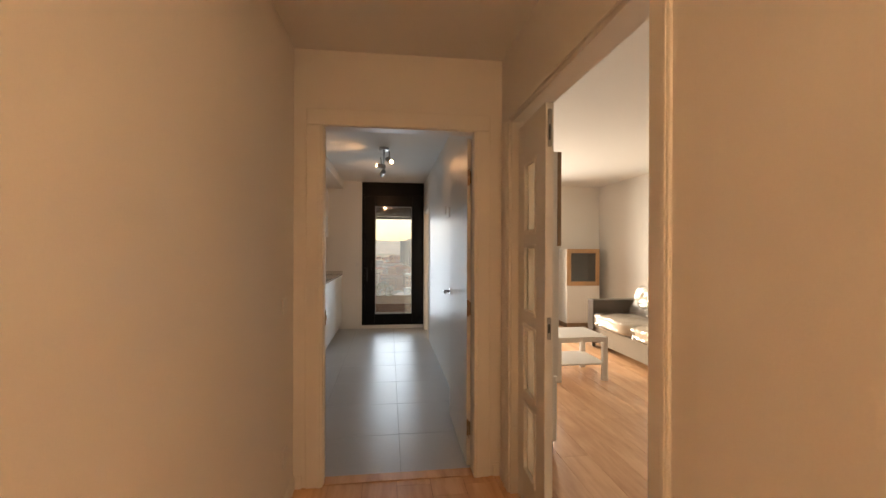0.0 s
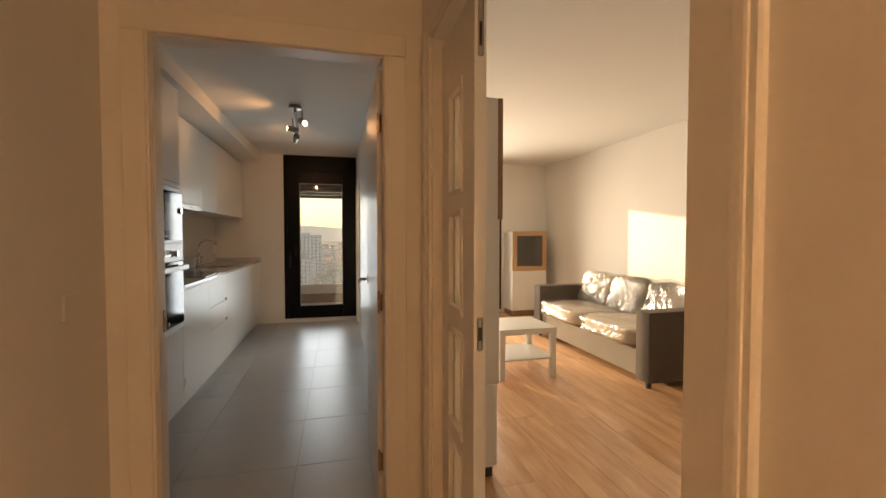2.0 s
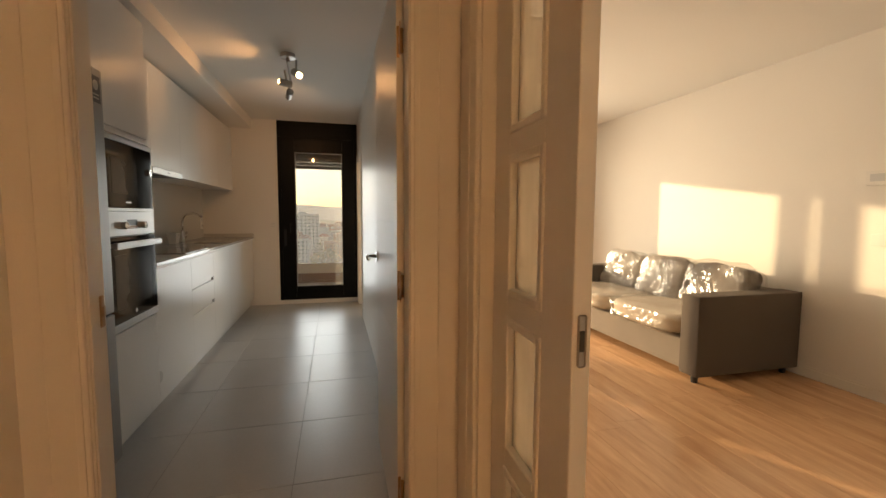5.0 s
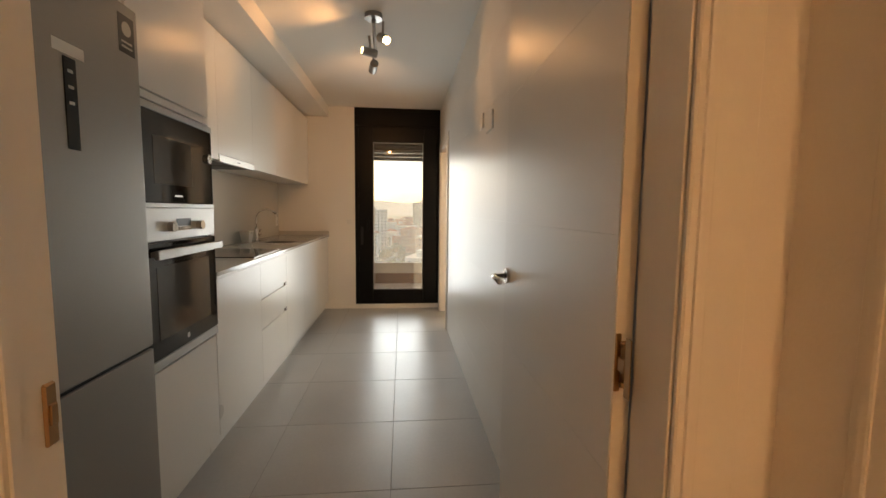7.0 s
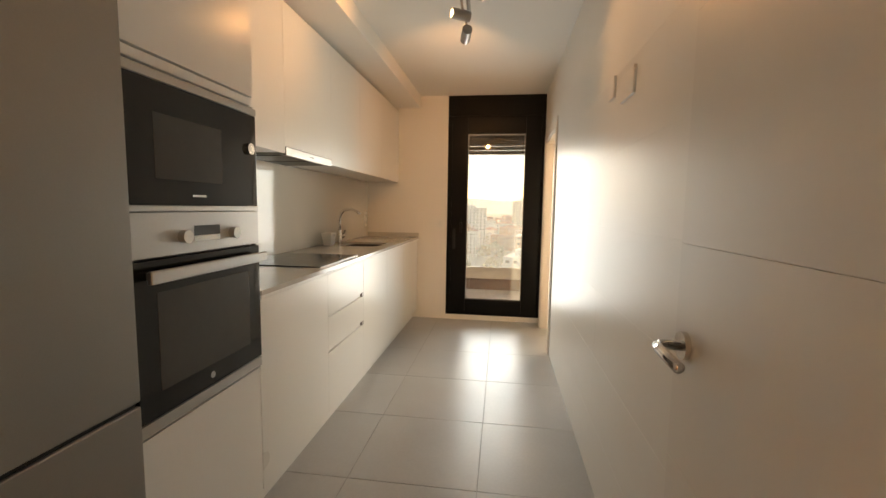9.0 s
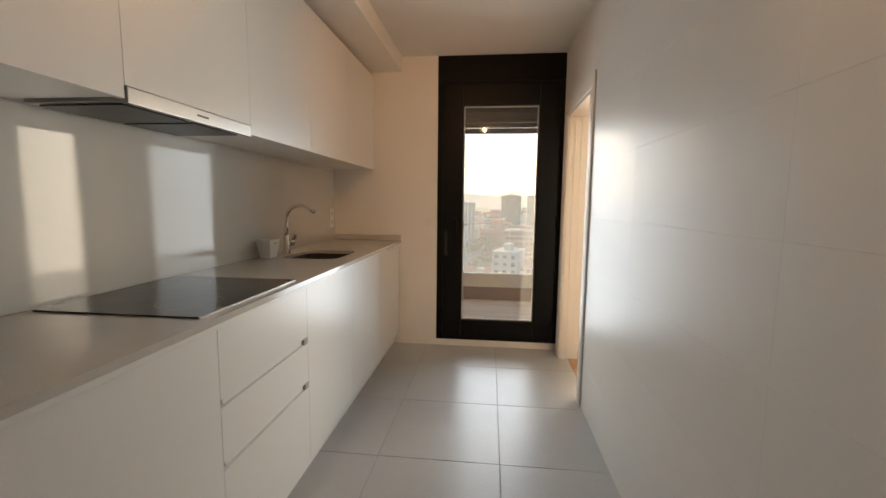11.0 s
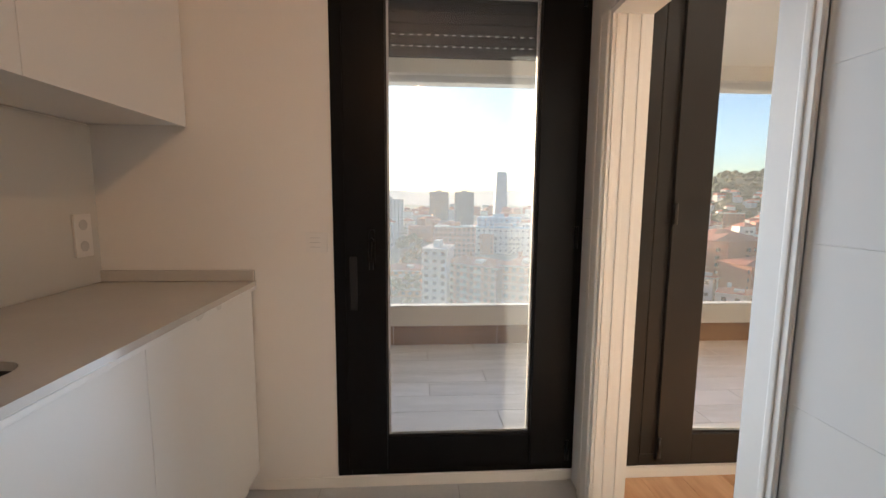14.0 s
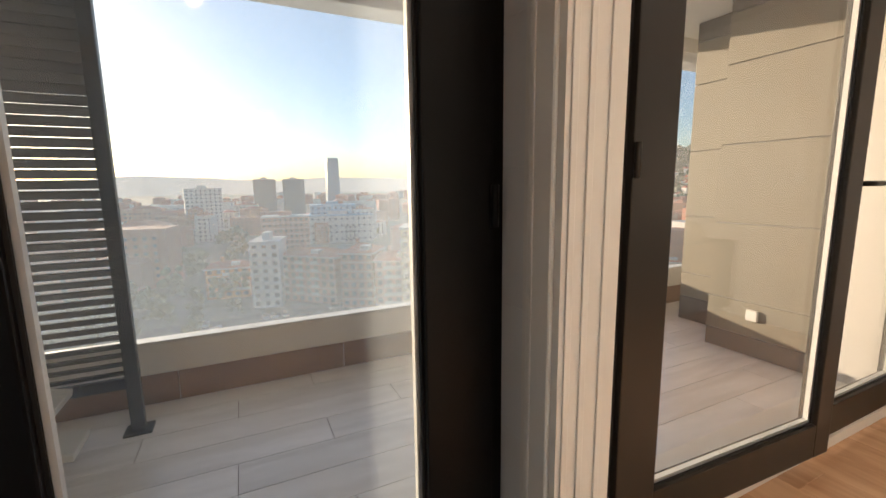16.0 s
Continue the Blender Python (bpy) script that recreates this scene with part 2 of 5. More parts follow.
def tube(points, r, seg=12, into=None):
    """A bent round tube through the given points."""
    b = bmesh.new()
    rings = []
    pts = [Vector(p) for p in points]
    for i, p in enumerate(pts):
        d = (pts[min(i + 1, len(pts) - 1)] - pts[max(i - 1, 0)]).normalized()
        side = d.cross(Vector((0.31, 0.87, 0.38))).normalized()
        up = d.cross(side)
        rings.append([b.verts.new(p + r * (math.cos(a) * side + math.sin(a) * up)) for a in [2 * math.pi * k / seg for k in range(seg)]])
    for a, c in zip(rings, rings[1:]):
        for k in range(seg):
            b.faces.new((a[k], a[(k + 1) % seg], c[(k + 1) % seg], c[k]))
    b.faces.new(rings[0])
    b.faces.new(rings[-1][::-1])
    bmesh.ops.recalc_face_normals(b, faces=b.faces[:])
    return merge(into, b)


def mesh_of(name, b, mat, smooth=False, at=(0, 0, 0)):
    me = bpy.data.meshes.new(name)
    bmesh.ops.translate(b, vec=-Vector(at), verts=b.verts)
    b.to_mesh(me)
    b.free()
    me.materials.append(mat)
    if smooth:
        me.polygons.foreach_set("use_smooth", [True] * len(me.polygons))
    return me


def thing(name, at, label="", category="", group="", kind=""):
    """A top-level thing: an Empty at its base, to which parts are given."""
    ob = new(name)
    ob.location = at
    ob.empty_display_size = 0.1
    ORIGIN[ob] = Vector(at)
    return tagged(ob, label, category, group, kind)


def part(name, b, mat, parent, label="", smooth=False):
    """A mesh under a thing or a part; the bmesh is in world coordinates."""
    ob = new(name, mesh_of(name, b, mat, smooth, ORIGIN[parent]))
    ob.parent = parent
    ORIGIN[ob] = ORIGIN[parent]
    return tagged(ob, label)


def solid(name, b, mat, label="", category="", group="", kind="", smooth=False):
    """A top-level thing of one mesh."""
    ob = new(name, mesh_of(name, b, mat, smooth))
    ORIGIN[ob] = Vector((0, 0, 0))
    return tagged(ob, label, category, group, kind)


def piece(name, me, at, parent, turn=0.0):
    """One of many alike pieces, on shared mesh data."""
    ob = new(name, me)
    ob.parent = parent
    ob.location = Vector(at) - ORIGIN[parent]
    ob.rotation_euler = (0, 0, turn)
    return ob


def wall_x(x0, x1, y0, y1, z0, z1, holes=()):
    """A wall in a plane of constant y (thickness y0..y1), with holes (xa, xb, za, zb)."""
    b = bmesh.new()
    xs = sorted({x0, x1, *[h[0] for h in holes], *[h[1] for h in holes]})
    zs = sorted({z0, z1, *[h[2] for h in holes], *[h[3] for h in holes]})
    for xa, xb in zip(xs, xs[1:]):
        for za, zb in zip(zs, zs[1:]):
            cx, cz = (xa + xb) / 2, (za + zb) / 2
            if not any(h[0] < cx < h[1] and h[2] < cz < h[3] for h in holes):
                box(xa, y0, za, xb, y1, zb, into=b)
    clean(b)
    return b


def wall_y(x0, x1, y0, y1, z0, z1, holes=()):
    """A wall in a plane of constant x (thickness x0..x1), with holes (ya, yb, za, zb)."""
    b = bmesh.new()
    ys = sorted({y0, y1, *[h[0] for h in holes], *[h[1] for h in holes]})
    zs = sorted({z0, z1, *[h[2] for h in holes], *[h[3] for h in holes]})
    for ya, yb in zip(ys, ys[1:]):
        for za, zb in zip(zs, zs[1:]):
            cy, cz = (ya + yb) / 2, (za + zb) / 2
            if not any(h[0] < cy < h[1] and h[2] < cz < h[3] for h in holes):
                box(x0, ya, za, x1, yb, zb, into=b)
    clean(b)
    return b


def clean(b):
    """Weld a wall's blocks and drop the faces inside it."""
    bmesh.ops.remove_doubles(b, verts=b.verts[:], dist=0.0005)
    b.verts.index_update()
    seen = {}
    for f in b.faces:
        seen.setdefault(tuple(sorted(v.index for v in f.verts)), []).append(f)
    inner = [f for fs in seen.values() if len(fs) > 1 for f in fs]
    bmesh.ops.delete(b, geom=inner, context="FACES")


# ---- plan ----
CEIL = 2.455
HALL_L, HALL_R, HALL_B = -0.50, 0.69, -1.7
K_L, K_R, K_S, K_N = -1.34, 0.615, 2.58, 7.18
L_L, L_R, L_S = 0.755, 3.78, -0.4
OUT = 7.42

# ---- setting ----
floor = thing("floor", (0, 0, 0), "light oak laminate plank floor", "floor", kind="structure")
part("underlay", box(HALL_L - 0.1, HALL_B - 0.1, -0.1, L_R + 2.3, K_S - 0.05, -0.006), M_OAKGAP, floor)
part("underlay", box(K_R + 0.07, K_S - 0.05, -0.1, L_R + 2.3, OUT, -0.006), M_OAKGAP, floor)
kitchen_floor = thing("kitchen_floor", (0, 0, 0), "grey porcelain tile floor with thin dark joints", "floor", kind="structure")
part("bed", box(K_L - 0.1, K_S - 0.05, -0.1, K_R + 0.07, OUT, -0.0035), M_GROUT, kitchen_floor)

solid("ceiling", box(-1.6, HALL_B - 0.1, CEIL, L_R + 2.3, OUT, CEIL + 0.2), M_CEIL, "plain white painted ceiling", "ceiling", kind="structure")

KD = (-0.360, 0.547, 2.05)          # kitchen door opening
solid("wall_hall_left", wall_y(HALL_L - 0.1, HALL_L, HALL_B, 2.48, 0, CEIL), M_WALL, "cream painted hall wall", "wall", kind="structure")
solid("wall_hall_end", wall_x(-1.44, K_R + 0.075, 2.48, K_S, 0, CEIL, [(KD[0], KD[1], 0, KD[2])]), M_WALL, "cream painted wall round the kitchen door", "wall", kind="structure")
LD = (1.046, 2.298, 2.055)             # living room double door
solid("wall_hall_right", wall_y(HALL_R, 0.80, HALL_B, 2.58, 0, CEIL, [(LD[0], LD[1], 0, LD[2])]), M_WALL, "cream painted wall between hall and living room", "wall", kind="structure")
solid("wall_hall_back", wall_x(HALL_L - 0.1, L_R + 2.3, HALL_B - 0.1, HALL_B, 0, CEIL), M_WALL, "cream painted wall", "wall", kind="structure")
solid("wall_kitchen_left", wall_y(K_L - 0.1, K_L, K_S, OUT, 0, CEIL), M_WALL, "white painted kitchen wall", "wall", kind="structure")
SD = (6.245, 7.00, 1.93)              # opening between kitchen and living room
partition = thing("wall_kitchen_right", (0, 0, 0), "glossy white tiled wall between kitchen and living room", "wall", kind="structure")
part("core", wall_y(K_R + 0.008, L_L, K_S, K_N, 0, CEIL, [(SD[0], SD[1], 0, SD[2])]), M_WALLGROUT, partition)
part("plaster", wall_y(L_L, L_L + 0.004, K_S, K_N, 0, CEIL, [(SD[0], SD[1], 0, SD[2])]), M_WALL, partition)
BD = (-0.42, 0.63, 0.055, 2.45)      # balcony door
LW = (0.87, 2.97, 0.055, 2.30)       # living room window
# The third hole is an unseen window, added to light the corridor.
solid("wall_north", wall_x(K_L - 0.1, 6.15, K_N, OUT, 0, CEIL, [BD, LW, (4.5, 5.7, 0.4, 2.2)]), M_WALL, "cream painted outer wall", "wall", kind="structure")
D2 = (2.14, 2.925, 2.03)
solid("wall_living_right", wall_y(L_R, L_R + 0.1, HALL_B, OUT, 0, CEIL, [(D2[0], D2[1], 0, D2[2])]), M_WALL, "cream painted living room wall", "wall", kind="structure")
solid("wall_living_south", wall_x(0.80, L_R, L_S - 0.1, L_S, 0, CEIL), M_WALL, "cream painted living room wall", "wall", kind="structure")
solid("wall_corridor_far", wall_y(6.05, 6.15, HALL_B, K_N, 0, CEIL), M_WALL, "pale corridor wall", "wall", kind="structure")
solid("wall_corridor_near", wall_y(4.67, 4.77, HALL_B, 3.38, 0, CEIL), M_WALL, "pale corridor wall", "wall", kind="structure")


# ---- trim, casings, doors ----
def casing_x(name, y, side, x0, x1, top, w=0.092, label=""):
    """A moulded casing round an opening in a wall of constant y; side is -1 or 1."""
    c = thing(name, ((x0 + x1) / 2, y, 0), label, "trim", kind="structure")
    for a, b in ((x0 - w, x0), (x1, x1 + w)):
        m = box(a, min(y, y + side * 0.012), 0.0, b, max(y, y + side * 0.012), top, 0.003)
        inner = x0 if b <= x0 + 0.001 else x1
        s = -1 if inner == x0 else 1
        box(min(inner + s * 0.012, inner + s * 0.03), min(y, y + side * 0.017), 0.0, max(inner + s * 0.012, inner + s * 0.03), max(y, y + side * 0.017), top, 0.004, 2, into=m)
        part("side_casing", m, M_TRIM, c)
    part("head_casing", box(x0 - w, min(y, y + side * 0.012), top + 0.001, x1 + w, max(y, y + side * 0.012), top + w, 0.003), M_TRIM, c)
    return c


def casing_y(name, x, side, y0, y1, top, w=0.092, label=""):
    """A moulded casing round an opening in a wall of constant x."""
    c = thing(name, (x, (y0 + y1) / 2, 0), label, "trim", kind="structure")
    for a, b, inner, s in ((y0 - w, y0, y0, -1), (y1, y1 + w, y1, 1)):
        m = box(min(x, x + side * 0.012), a, 0.0, max(x, x + side * 0.012), b, top, 0.003)
        for d in (0.052,):
            box(min(x, x + side * 0.015), min(inner + s * d, inner + s * (d + 0.016)), 0.0, max(x, x + side * 0.015), max(inner + s * d, inner + s * (d + 0.016)), top, 0.004, 2, into=m)
        part("side_casing", m, M_TRIM, c)
    part("head_casing", box(min(x, x + side * 0.012), y0 - w, top + 0.001, max(x, x + side * 0.012), y1 + w, top + w, 0.003), M_TRIM, c)
    return c


def skirting(name, runs, mat=None):
    s = thing(name, (0, 0, 0), "white skirting board along the wall", "baseboard", kind="structure")
    for x0, y0, x1, y1 in runs:
        m = box(x0, y0, 0.0, x1, y1, 0.07, 0.002)
        nx, ny = (0.004 if x1 - x0 < y1 - y0 else 0), (0.004 if x1 - x0 >= y1 - y0 else 0)
        box(x0 + nx, y0 + ny, 0.07, x1 - nx, y1 - ny, 0.086, 0.002, into=m)
        part("board", m, mat or M_TRIM, s)
    return s


# kitchen door
casing_x("door_1", 2.48, -1, KD[0] + 0.02, KD[1] - 0.02, KD[2] - 0.018, label="white lacquered casing of the kitchen door")
casing_x("door_1_inside", K_S, 1, KD[0] + 0.004, KD[1] - 0.004, KD[2] - 0.005, 0.08, label="white lacquered casing of the kitchen door")
lining = thing("door_1_lining", (0.09, 2.53, 0), "white lacquered door lining with a rebate", "door frame", kind="structure")
part("jamb", box(KD[0] - 0.004, 2.482, 0, KD[0] + 0.022, 2.578, KD[2], 0.002), M_TRIM, lining)
part("jamb", box(KD[1] - 0.022, 2.482, 0, KD[1] + 0.004, 2.578, KD[2], 0.002), M_TRIM, lining)
part("head", box(KD[0] + 0.022, 2.482, KD[2] - 0.022, KD[1] - 0.022, 2.578, KD[2] + 0.004, 0.002), M_TRIM, lining)
part("stop", box(KD[0] + 0.0215, 2.49, 0, KD[0] + 0.026, 2.51, KD[2] - 0.022, 0.002), M_TRIM, lining)
sp = box(KD[0] + 0.020, 2.545, 0.895, KD[0] + 0.0265, 2.567, 0.985, 0.003)
box(KD[0] + 0.0255, 2.55, 0.925, KD[0] + 0.030, 2.562, 0.955, 0.001, into=sp)
part("strike_plate", sp, M_BRASS, lining, "brass strike plate")
part("threshold", box(KD[0], 2.49, -0.004, KD[1], 2.575, 0.006, 0.002), M_OAK, lining, "oak threshold strip")

leaf = thing("door_leaf", (0.500, 2.60, 0.0), "white lacquered kitchen door with grooves, standing wide open", "door")
LX0, LX1, LY0, LY1 = 0.505, 0.536, 2.605, 3.405
part("slab", box(LX0 + 0.003, LY0, 0.008, LX1 - 0.003, LY1, 2.02, 0.001), M_KDOOR, leaf)
zs = [0.008, 0.35, 0.77, 1.19, 1.61, 2.02]
for za, zb in zip(zs, zs[1:]):
    part("face_panel", box(LX0, LY0 + 0.001, za + 0.0004, LX0 + 0.0035, LY1 - 0.001, zb - 0.0004, 0.0003), M_KDOOR, leaf)
part("edge_band", box(LX0 + 0.001, LY0 - 0.003, 0.008, LX1, LY0 + 0.0005, 2.02), M_TRIM, leaf)
lever = part("lever", tube([(LX0 - 0.004, 3.355, 1.005), (LX0 - 0.045, 3.355, 1.005), (LX0 - 0.052, 3.345, 1.005), (LX0 - 0.055, 3.32, 1.005), (LX0 - 0.055, 3.24, 1.003)], 0.0095), M_CHROME, leaf, "brushed chrome lever handle", True)
part("rosette", rod((LX0, 3.355, 1.005), (LX0 - 0.010, 3.355, 1.005), 0.026, 28), M_CHROME, lever)


def hinge(parent, x, y, z, wide=0.022, flip=1):
    """A two-plate butt hinge whose knuckle stands at x, y."""
    h = part("hinge", rod((x, y, z - 0.03), (x, y, z + 0.03), 0.007, 12), M_BRASS, parent, "brass butt hinge", True)
    part("hinge_plate", box(x - 0.013, y + 0.0085, z - 0.05, x - 0.003, y + 0.0115, z + 0.05, 0.001), M_BRASS, h)
    part("hinge_plate", box(x - 0.008, y - 0.030, z - 0.05, x - 0.0055, y - 0.013, z + 0.05, 0.001), M_BRASS, h)
    part("hinge_arm", box(x - 0.009, y - 0.014, z - 0.012, x - 0.004, y + 0.009, z + 0.012, 0.001), M_BRASS, h)
    for k in (-0.034, 0.034):
        part("finial", rod((x, y, z + k - 0.004), (x, y, z + k + 0.004), 0.0085, 12), M_BRASS, h)


for z in (0.24, 0.975, 1.78):
    hinge(leaf, 0.519, 2.591, z)

leaf.rotation_euler = (0, 0, radians(-0.8))

# living room double door: one leaf shut, with four panes
casing_y("door_2", HALL_R, -1, LD[0], LD[1], LD[2], 0.078, label="white lacquered casing of the living room door")
casing_y("door_2_inside", 0.80, 1, LD[0], LD[1], LD[2], 0.08, label="white lacquered casing of the living room door")
lin2 = thing("door_2_lining", (0.745, 1.6, 0), "white lacquered door lining", "door frame", kind="structure")
part("jamb", box(0.692, LD[0] - 0.004, 0, 0.798, LD[0] + 0.008, LD[2]), M_TRIM, lin2)
part("jamb", box(0.692, LD[1] - 0.012, 0, 0.798, LD[1] + 0.004, LD[2]), M_TRIM, lin2)
part("head", box(0.692, LD[0] + 0.008, LD[2] - 0.02, 0.798, LD[1] - 0.012, LD[2] + 0.004), M_TRIM, lin2)
dl = thing("glazed_door_leaf", (0.732, 2.284, 0), "white glazed double-door leaf with four panes, almost shut", "door")
GX0, GX1, GY0, GY1 = 0.732, 0.770, 1.858, 2.284
PZ = [(0.205, 0.535), (0.615, 0.937), (1.030, 1.348), (1.435, 1.772)]
PY0, PY1 = 2.000, 2.165
part("stile", box(GX0, GY0, 0.01, GX1, PY0 - 0.012, 2.0, 0.002), M_DOOR, dl)
part("stile", box(GX0, PY1 + 0.012, 0.01, GX1, GY1, 2.0, 0.002), M_DOOR, dl)
edges = [0.01] + [z for p in PZ for z in (p[0] - 0.012, p[1] + 0.012)] + [2.0]
for za, zb in zip(edges[0::2], edges[1::2]):
    part("rail", box(GX0 + 0.0005, PY0 - 0.0119, za, GX1 - 0.0005, PY1 + 0.0119, zb), M_DOOR, dl)
for za, zb in PZ:
    pane = part("pane", box(0.748, PY0 - 0.011, za - 0.011, 0.752, PY1 + 0.011, zb + 0.011), M_FROST, dl, "pale translucent glass pane")
    bead = bmesh.new()
    for x0, x1 in ((GX0 - 0.005, 0.7475), (0.7525, GX1 + 0.005)):
        box(x0, PY0 - 0.018, za - 0.018, x1, PY0 + 0.002, zb + 0.018, 0.003, into=bead)
        box(x0, PY1 - 0.002, za - 0.018, x1, PY1 + 0.018, zb + 0.018, 0.003, into=bead)
        box(x0, PY0 + 0.002, za - 0.018, x1, PY1 - 0.002, za + 0.002, 0.003, into=bead)
        box(x0, PY0 + 0.002, zb - 0.002, x1, PY1 - 0.002, zb + 0.018, 0.003, into=bead)
    part("glazing_bead", bead, M_DOOR, pane)
part("latch_plate", box(0.742, GY0 - 0.002, 0.935, 0.760, GY0 + 0.001, 1.035, 0.004), M_STEEL, dl, "pale steel latch plate")
part("latch_slot", box(0.746, GY0 - 0.0035, 0.965, 0.756, GY0 - 0.001, 1.005, 0.001), M_DARKPL, dl)
part("flush_bolt", box(0.742, GY0 - 0.002, 1.80, 0.760, GY0 + 0.001, 1.97, 0.004), M_STEEL, dl, "steel flush bolt")
part("flush_bolt_slot", box(0.747, GY0 - 0.0035, 1.83, 0.755, GY0 - 0.001, 1.90, 0.001), M_DARKPL, dl)
dl.rotation_euler = (0, 0, radians(-1.7))

# opening between kitchen and living room
casing_y("door_3", K_R, -1, SD[0], SD[1], SD[2], 0.085, label="white moulded casing of the opening beside the balcony door")
lin3 = thing("door_3_lining", (0.69, 6.63, 0), "white lacquered lining of the opening", "door frame", kind="structure")
part("jamb", box(K_R - 0.002, SD[0] - 0.003, 0, L_L + 0.006, SD[0] + 0.018, SD[2]), M_TRIM, lin3)
part("jamb", box(K_R - 0.002, SD[1] - 0.018, 0, L_L + 0.006, SD[1] + 0.003, SD[2]), M_TRIM, lin3)
part("head", box(K_R - 0.002, SD[0] + 0.018, SD[2] - 0.018, L_L + 0.006, SD[1] - 0.018, SD[2] + 0.003), M_TRIM, lin3)
for x0_, x1_ in ((0.625, 0.640), (0.665, 0.680), (0.715, 0.728)):
    part("moulding", box(x0_, SD[1] - 0.0225, 0, x1_, SD[1] - 0.0175, SD[2] - 0.019, 0.002, 2), M_TRIM, lin3)
casing_y("door_4", L_R, -1, D2[0], D2[1], D2[2], 0.09, label="white lacquered casing of the corridor door")

skirting("baseboard", [(HALL_L, HALL_B, HALL_L + 0.012, 2.467), (HALL_L + 0.012, 2.468, KD[0] - 0.092, 2.48), (KD[1] + 0.092, 2.468, HALL_R - 0.012, 2.48),
                       (HALL_R - 0.012, LD[1] + 0.092, HALL_R, 2.468), (HALL_R - 0.012, HALL_B, HALL_R, LD[0] - 0.092)])
skirting("living_baseboard", [(L_R - 0.012, D2[1] + 0.09, L_R, K_N - 0.013), (LW[1] + 0.02, K_N - 0.012, L_R, K_N), (L_L + 0.004, K_S + 0.1, L_L + 0.016, SD[0] - 0.09),
                               (0.80, L_S, 0.812, LD[0] - 0.08), (L_R - 0.012, L_S, L_R, D2[0] - 0.09), (6.038, HALL_B, 6.05, K_N), (4.658, HALL_B, 4.67, 3.38)])
sill = thing("window_sill_strip", (0.1, K_N, 0), "white threshold strip under the balcony doors", "trim", kind="structure")
part("strip", box(K_L + 0.6, K_N - 0.006, 0.0, BD[1] - 0.03, K_N - 0.0005, 0.05, 0.002), M_TRIM, sill)
part("strip", box(L_L + 0.02, K_N - 0.006, 0.0, LW[1] + 0.015, K_N - 0.0005, 0.05, 0.002), M_TRIM, sill)


# ---- windows ----
def frame_bars(x0, x1, z0, z1, y0, y1, w, bev=0.004):
    """Four bars round an opening: left, right, bottom, top."""
    return [box(x0, y0, z0, x0 + w, y1, z1, bev, 2), box(x1 - w, y0, z0, x1, y1, z1, bev, 2),
            box(x0 + w, y0 + 0.001, z0, x1 - w, y1 - 0.001, z0 + w, bev, 2), box(x0 + w, y0 + 0.001, z1 - w, x1 - w, y1 - 0.001, z1, bev, 2)]


def sash(parent, x0, x1, z0, z1, y, w, wb, mat, pane_mat, wl_=None):
    """A sash: stiles and rails, gasket and pane."""
    v = wl_ or w
    for nm, a in (("stile", (x0, y, z0, x0 + v, y + 0.065, z1)), ("stile", (x1 - w, y, z0, x1, y + 0.065, z1)),
                  ("rail", (x0 + v, y + 0.001, z0, x1 - w, y + 0.064, z0 + wb)), ("rail", (x0 + v, y + 0.001, z1 - w, x1 - w, y + 0.064, z1))):
        part(nm, box(*a, 0.005, 2), mat, parent)
    gx0, gx1, gz0, gz1 = x0 + v, x1 - w, z0 + wb, z1 - w
    gk = bmesh.new()
    for yy in (y + 0.016, y + 0.046):
        for a in ((gx0 - 0.001, gz0, gx0 + 0.006, gz1), (gx1 - 0.006, gz0, gx1 + 0.001, gz1), (gx0, gz0 - 0.001, gx1, gz0 + 0.006), (gx0, gz1 - 0.006, gx1, gz1 + 0.001)):
            box(a[0], yy, a[1], a[2], yy + 0.006, a[3], into=gk)
    part("gasket", gk, M_RUBBER, parent)
    spc = bmesh.new()
    for a in ((gx0, gz0, gx0 + 0.014, gz1), (gx1 - 0.014, gz0, gx1, gz1), (gx0, gz0, gx1, gz0 + 0.014), (gx0, gz1 - 0.014, gx1, gz1)):
        box(a[0], y + 0.026, a[1], a[2], y + 0.042, a[3], into=spc)
    part("spacer", spc, M_GREYWHITE, parent, "bright spacer between the panes")
    for yy in (y + 0.024, y + 0.042):
        p = part("pane", box(gx0, yy, gz0, gx1, yy + 0.002, gz1), pane_mat, parent)
        p.visible_shadow = False


def shutter(parent, x0, x1, ztop, zbot, y):
    """The lowered part of a roller shutter, slat by slat, the last ones perforated."""
    n = int((ztop - zbot) / 0.045)
    for k in range(n):
        z = zbot + k * 0.045
        m = bmesh.new()
        if k in (1, 2):
            step = 0.036
            x = x0
            while x < x1 - 0.02:
                box(x, y - 0.004, z + 0.0005, min(x + step - 0.016, x1), y + 0.006, z + 0.0055, into=m)
                x += step
            box(x0, y - 0.006, z + 0.0055, x1, y + 0.007, z + 0.0448, 0.004, into=m)
        else:
            box(x0, y - 0.006, z + 0.0002, x1, y + 0.007, z + 0.0448, 0.004, into=m)
        part("slat", m, M_SHUTTER, parent)


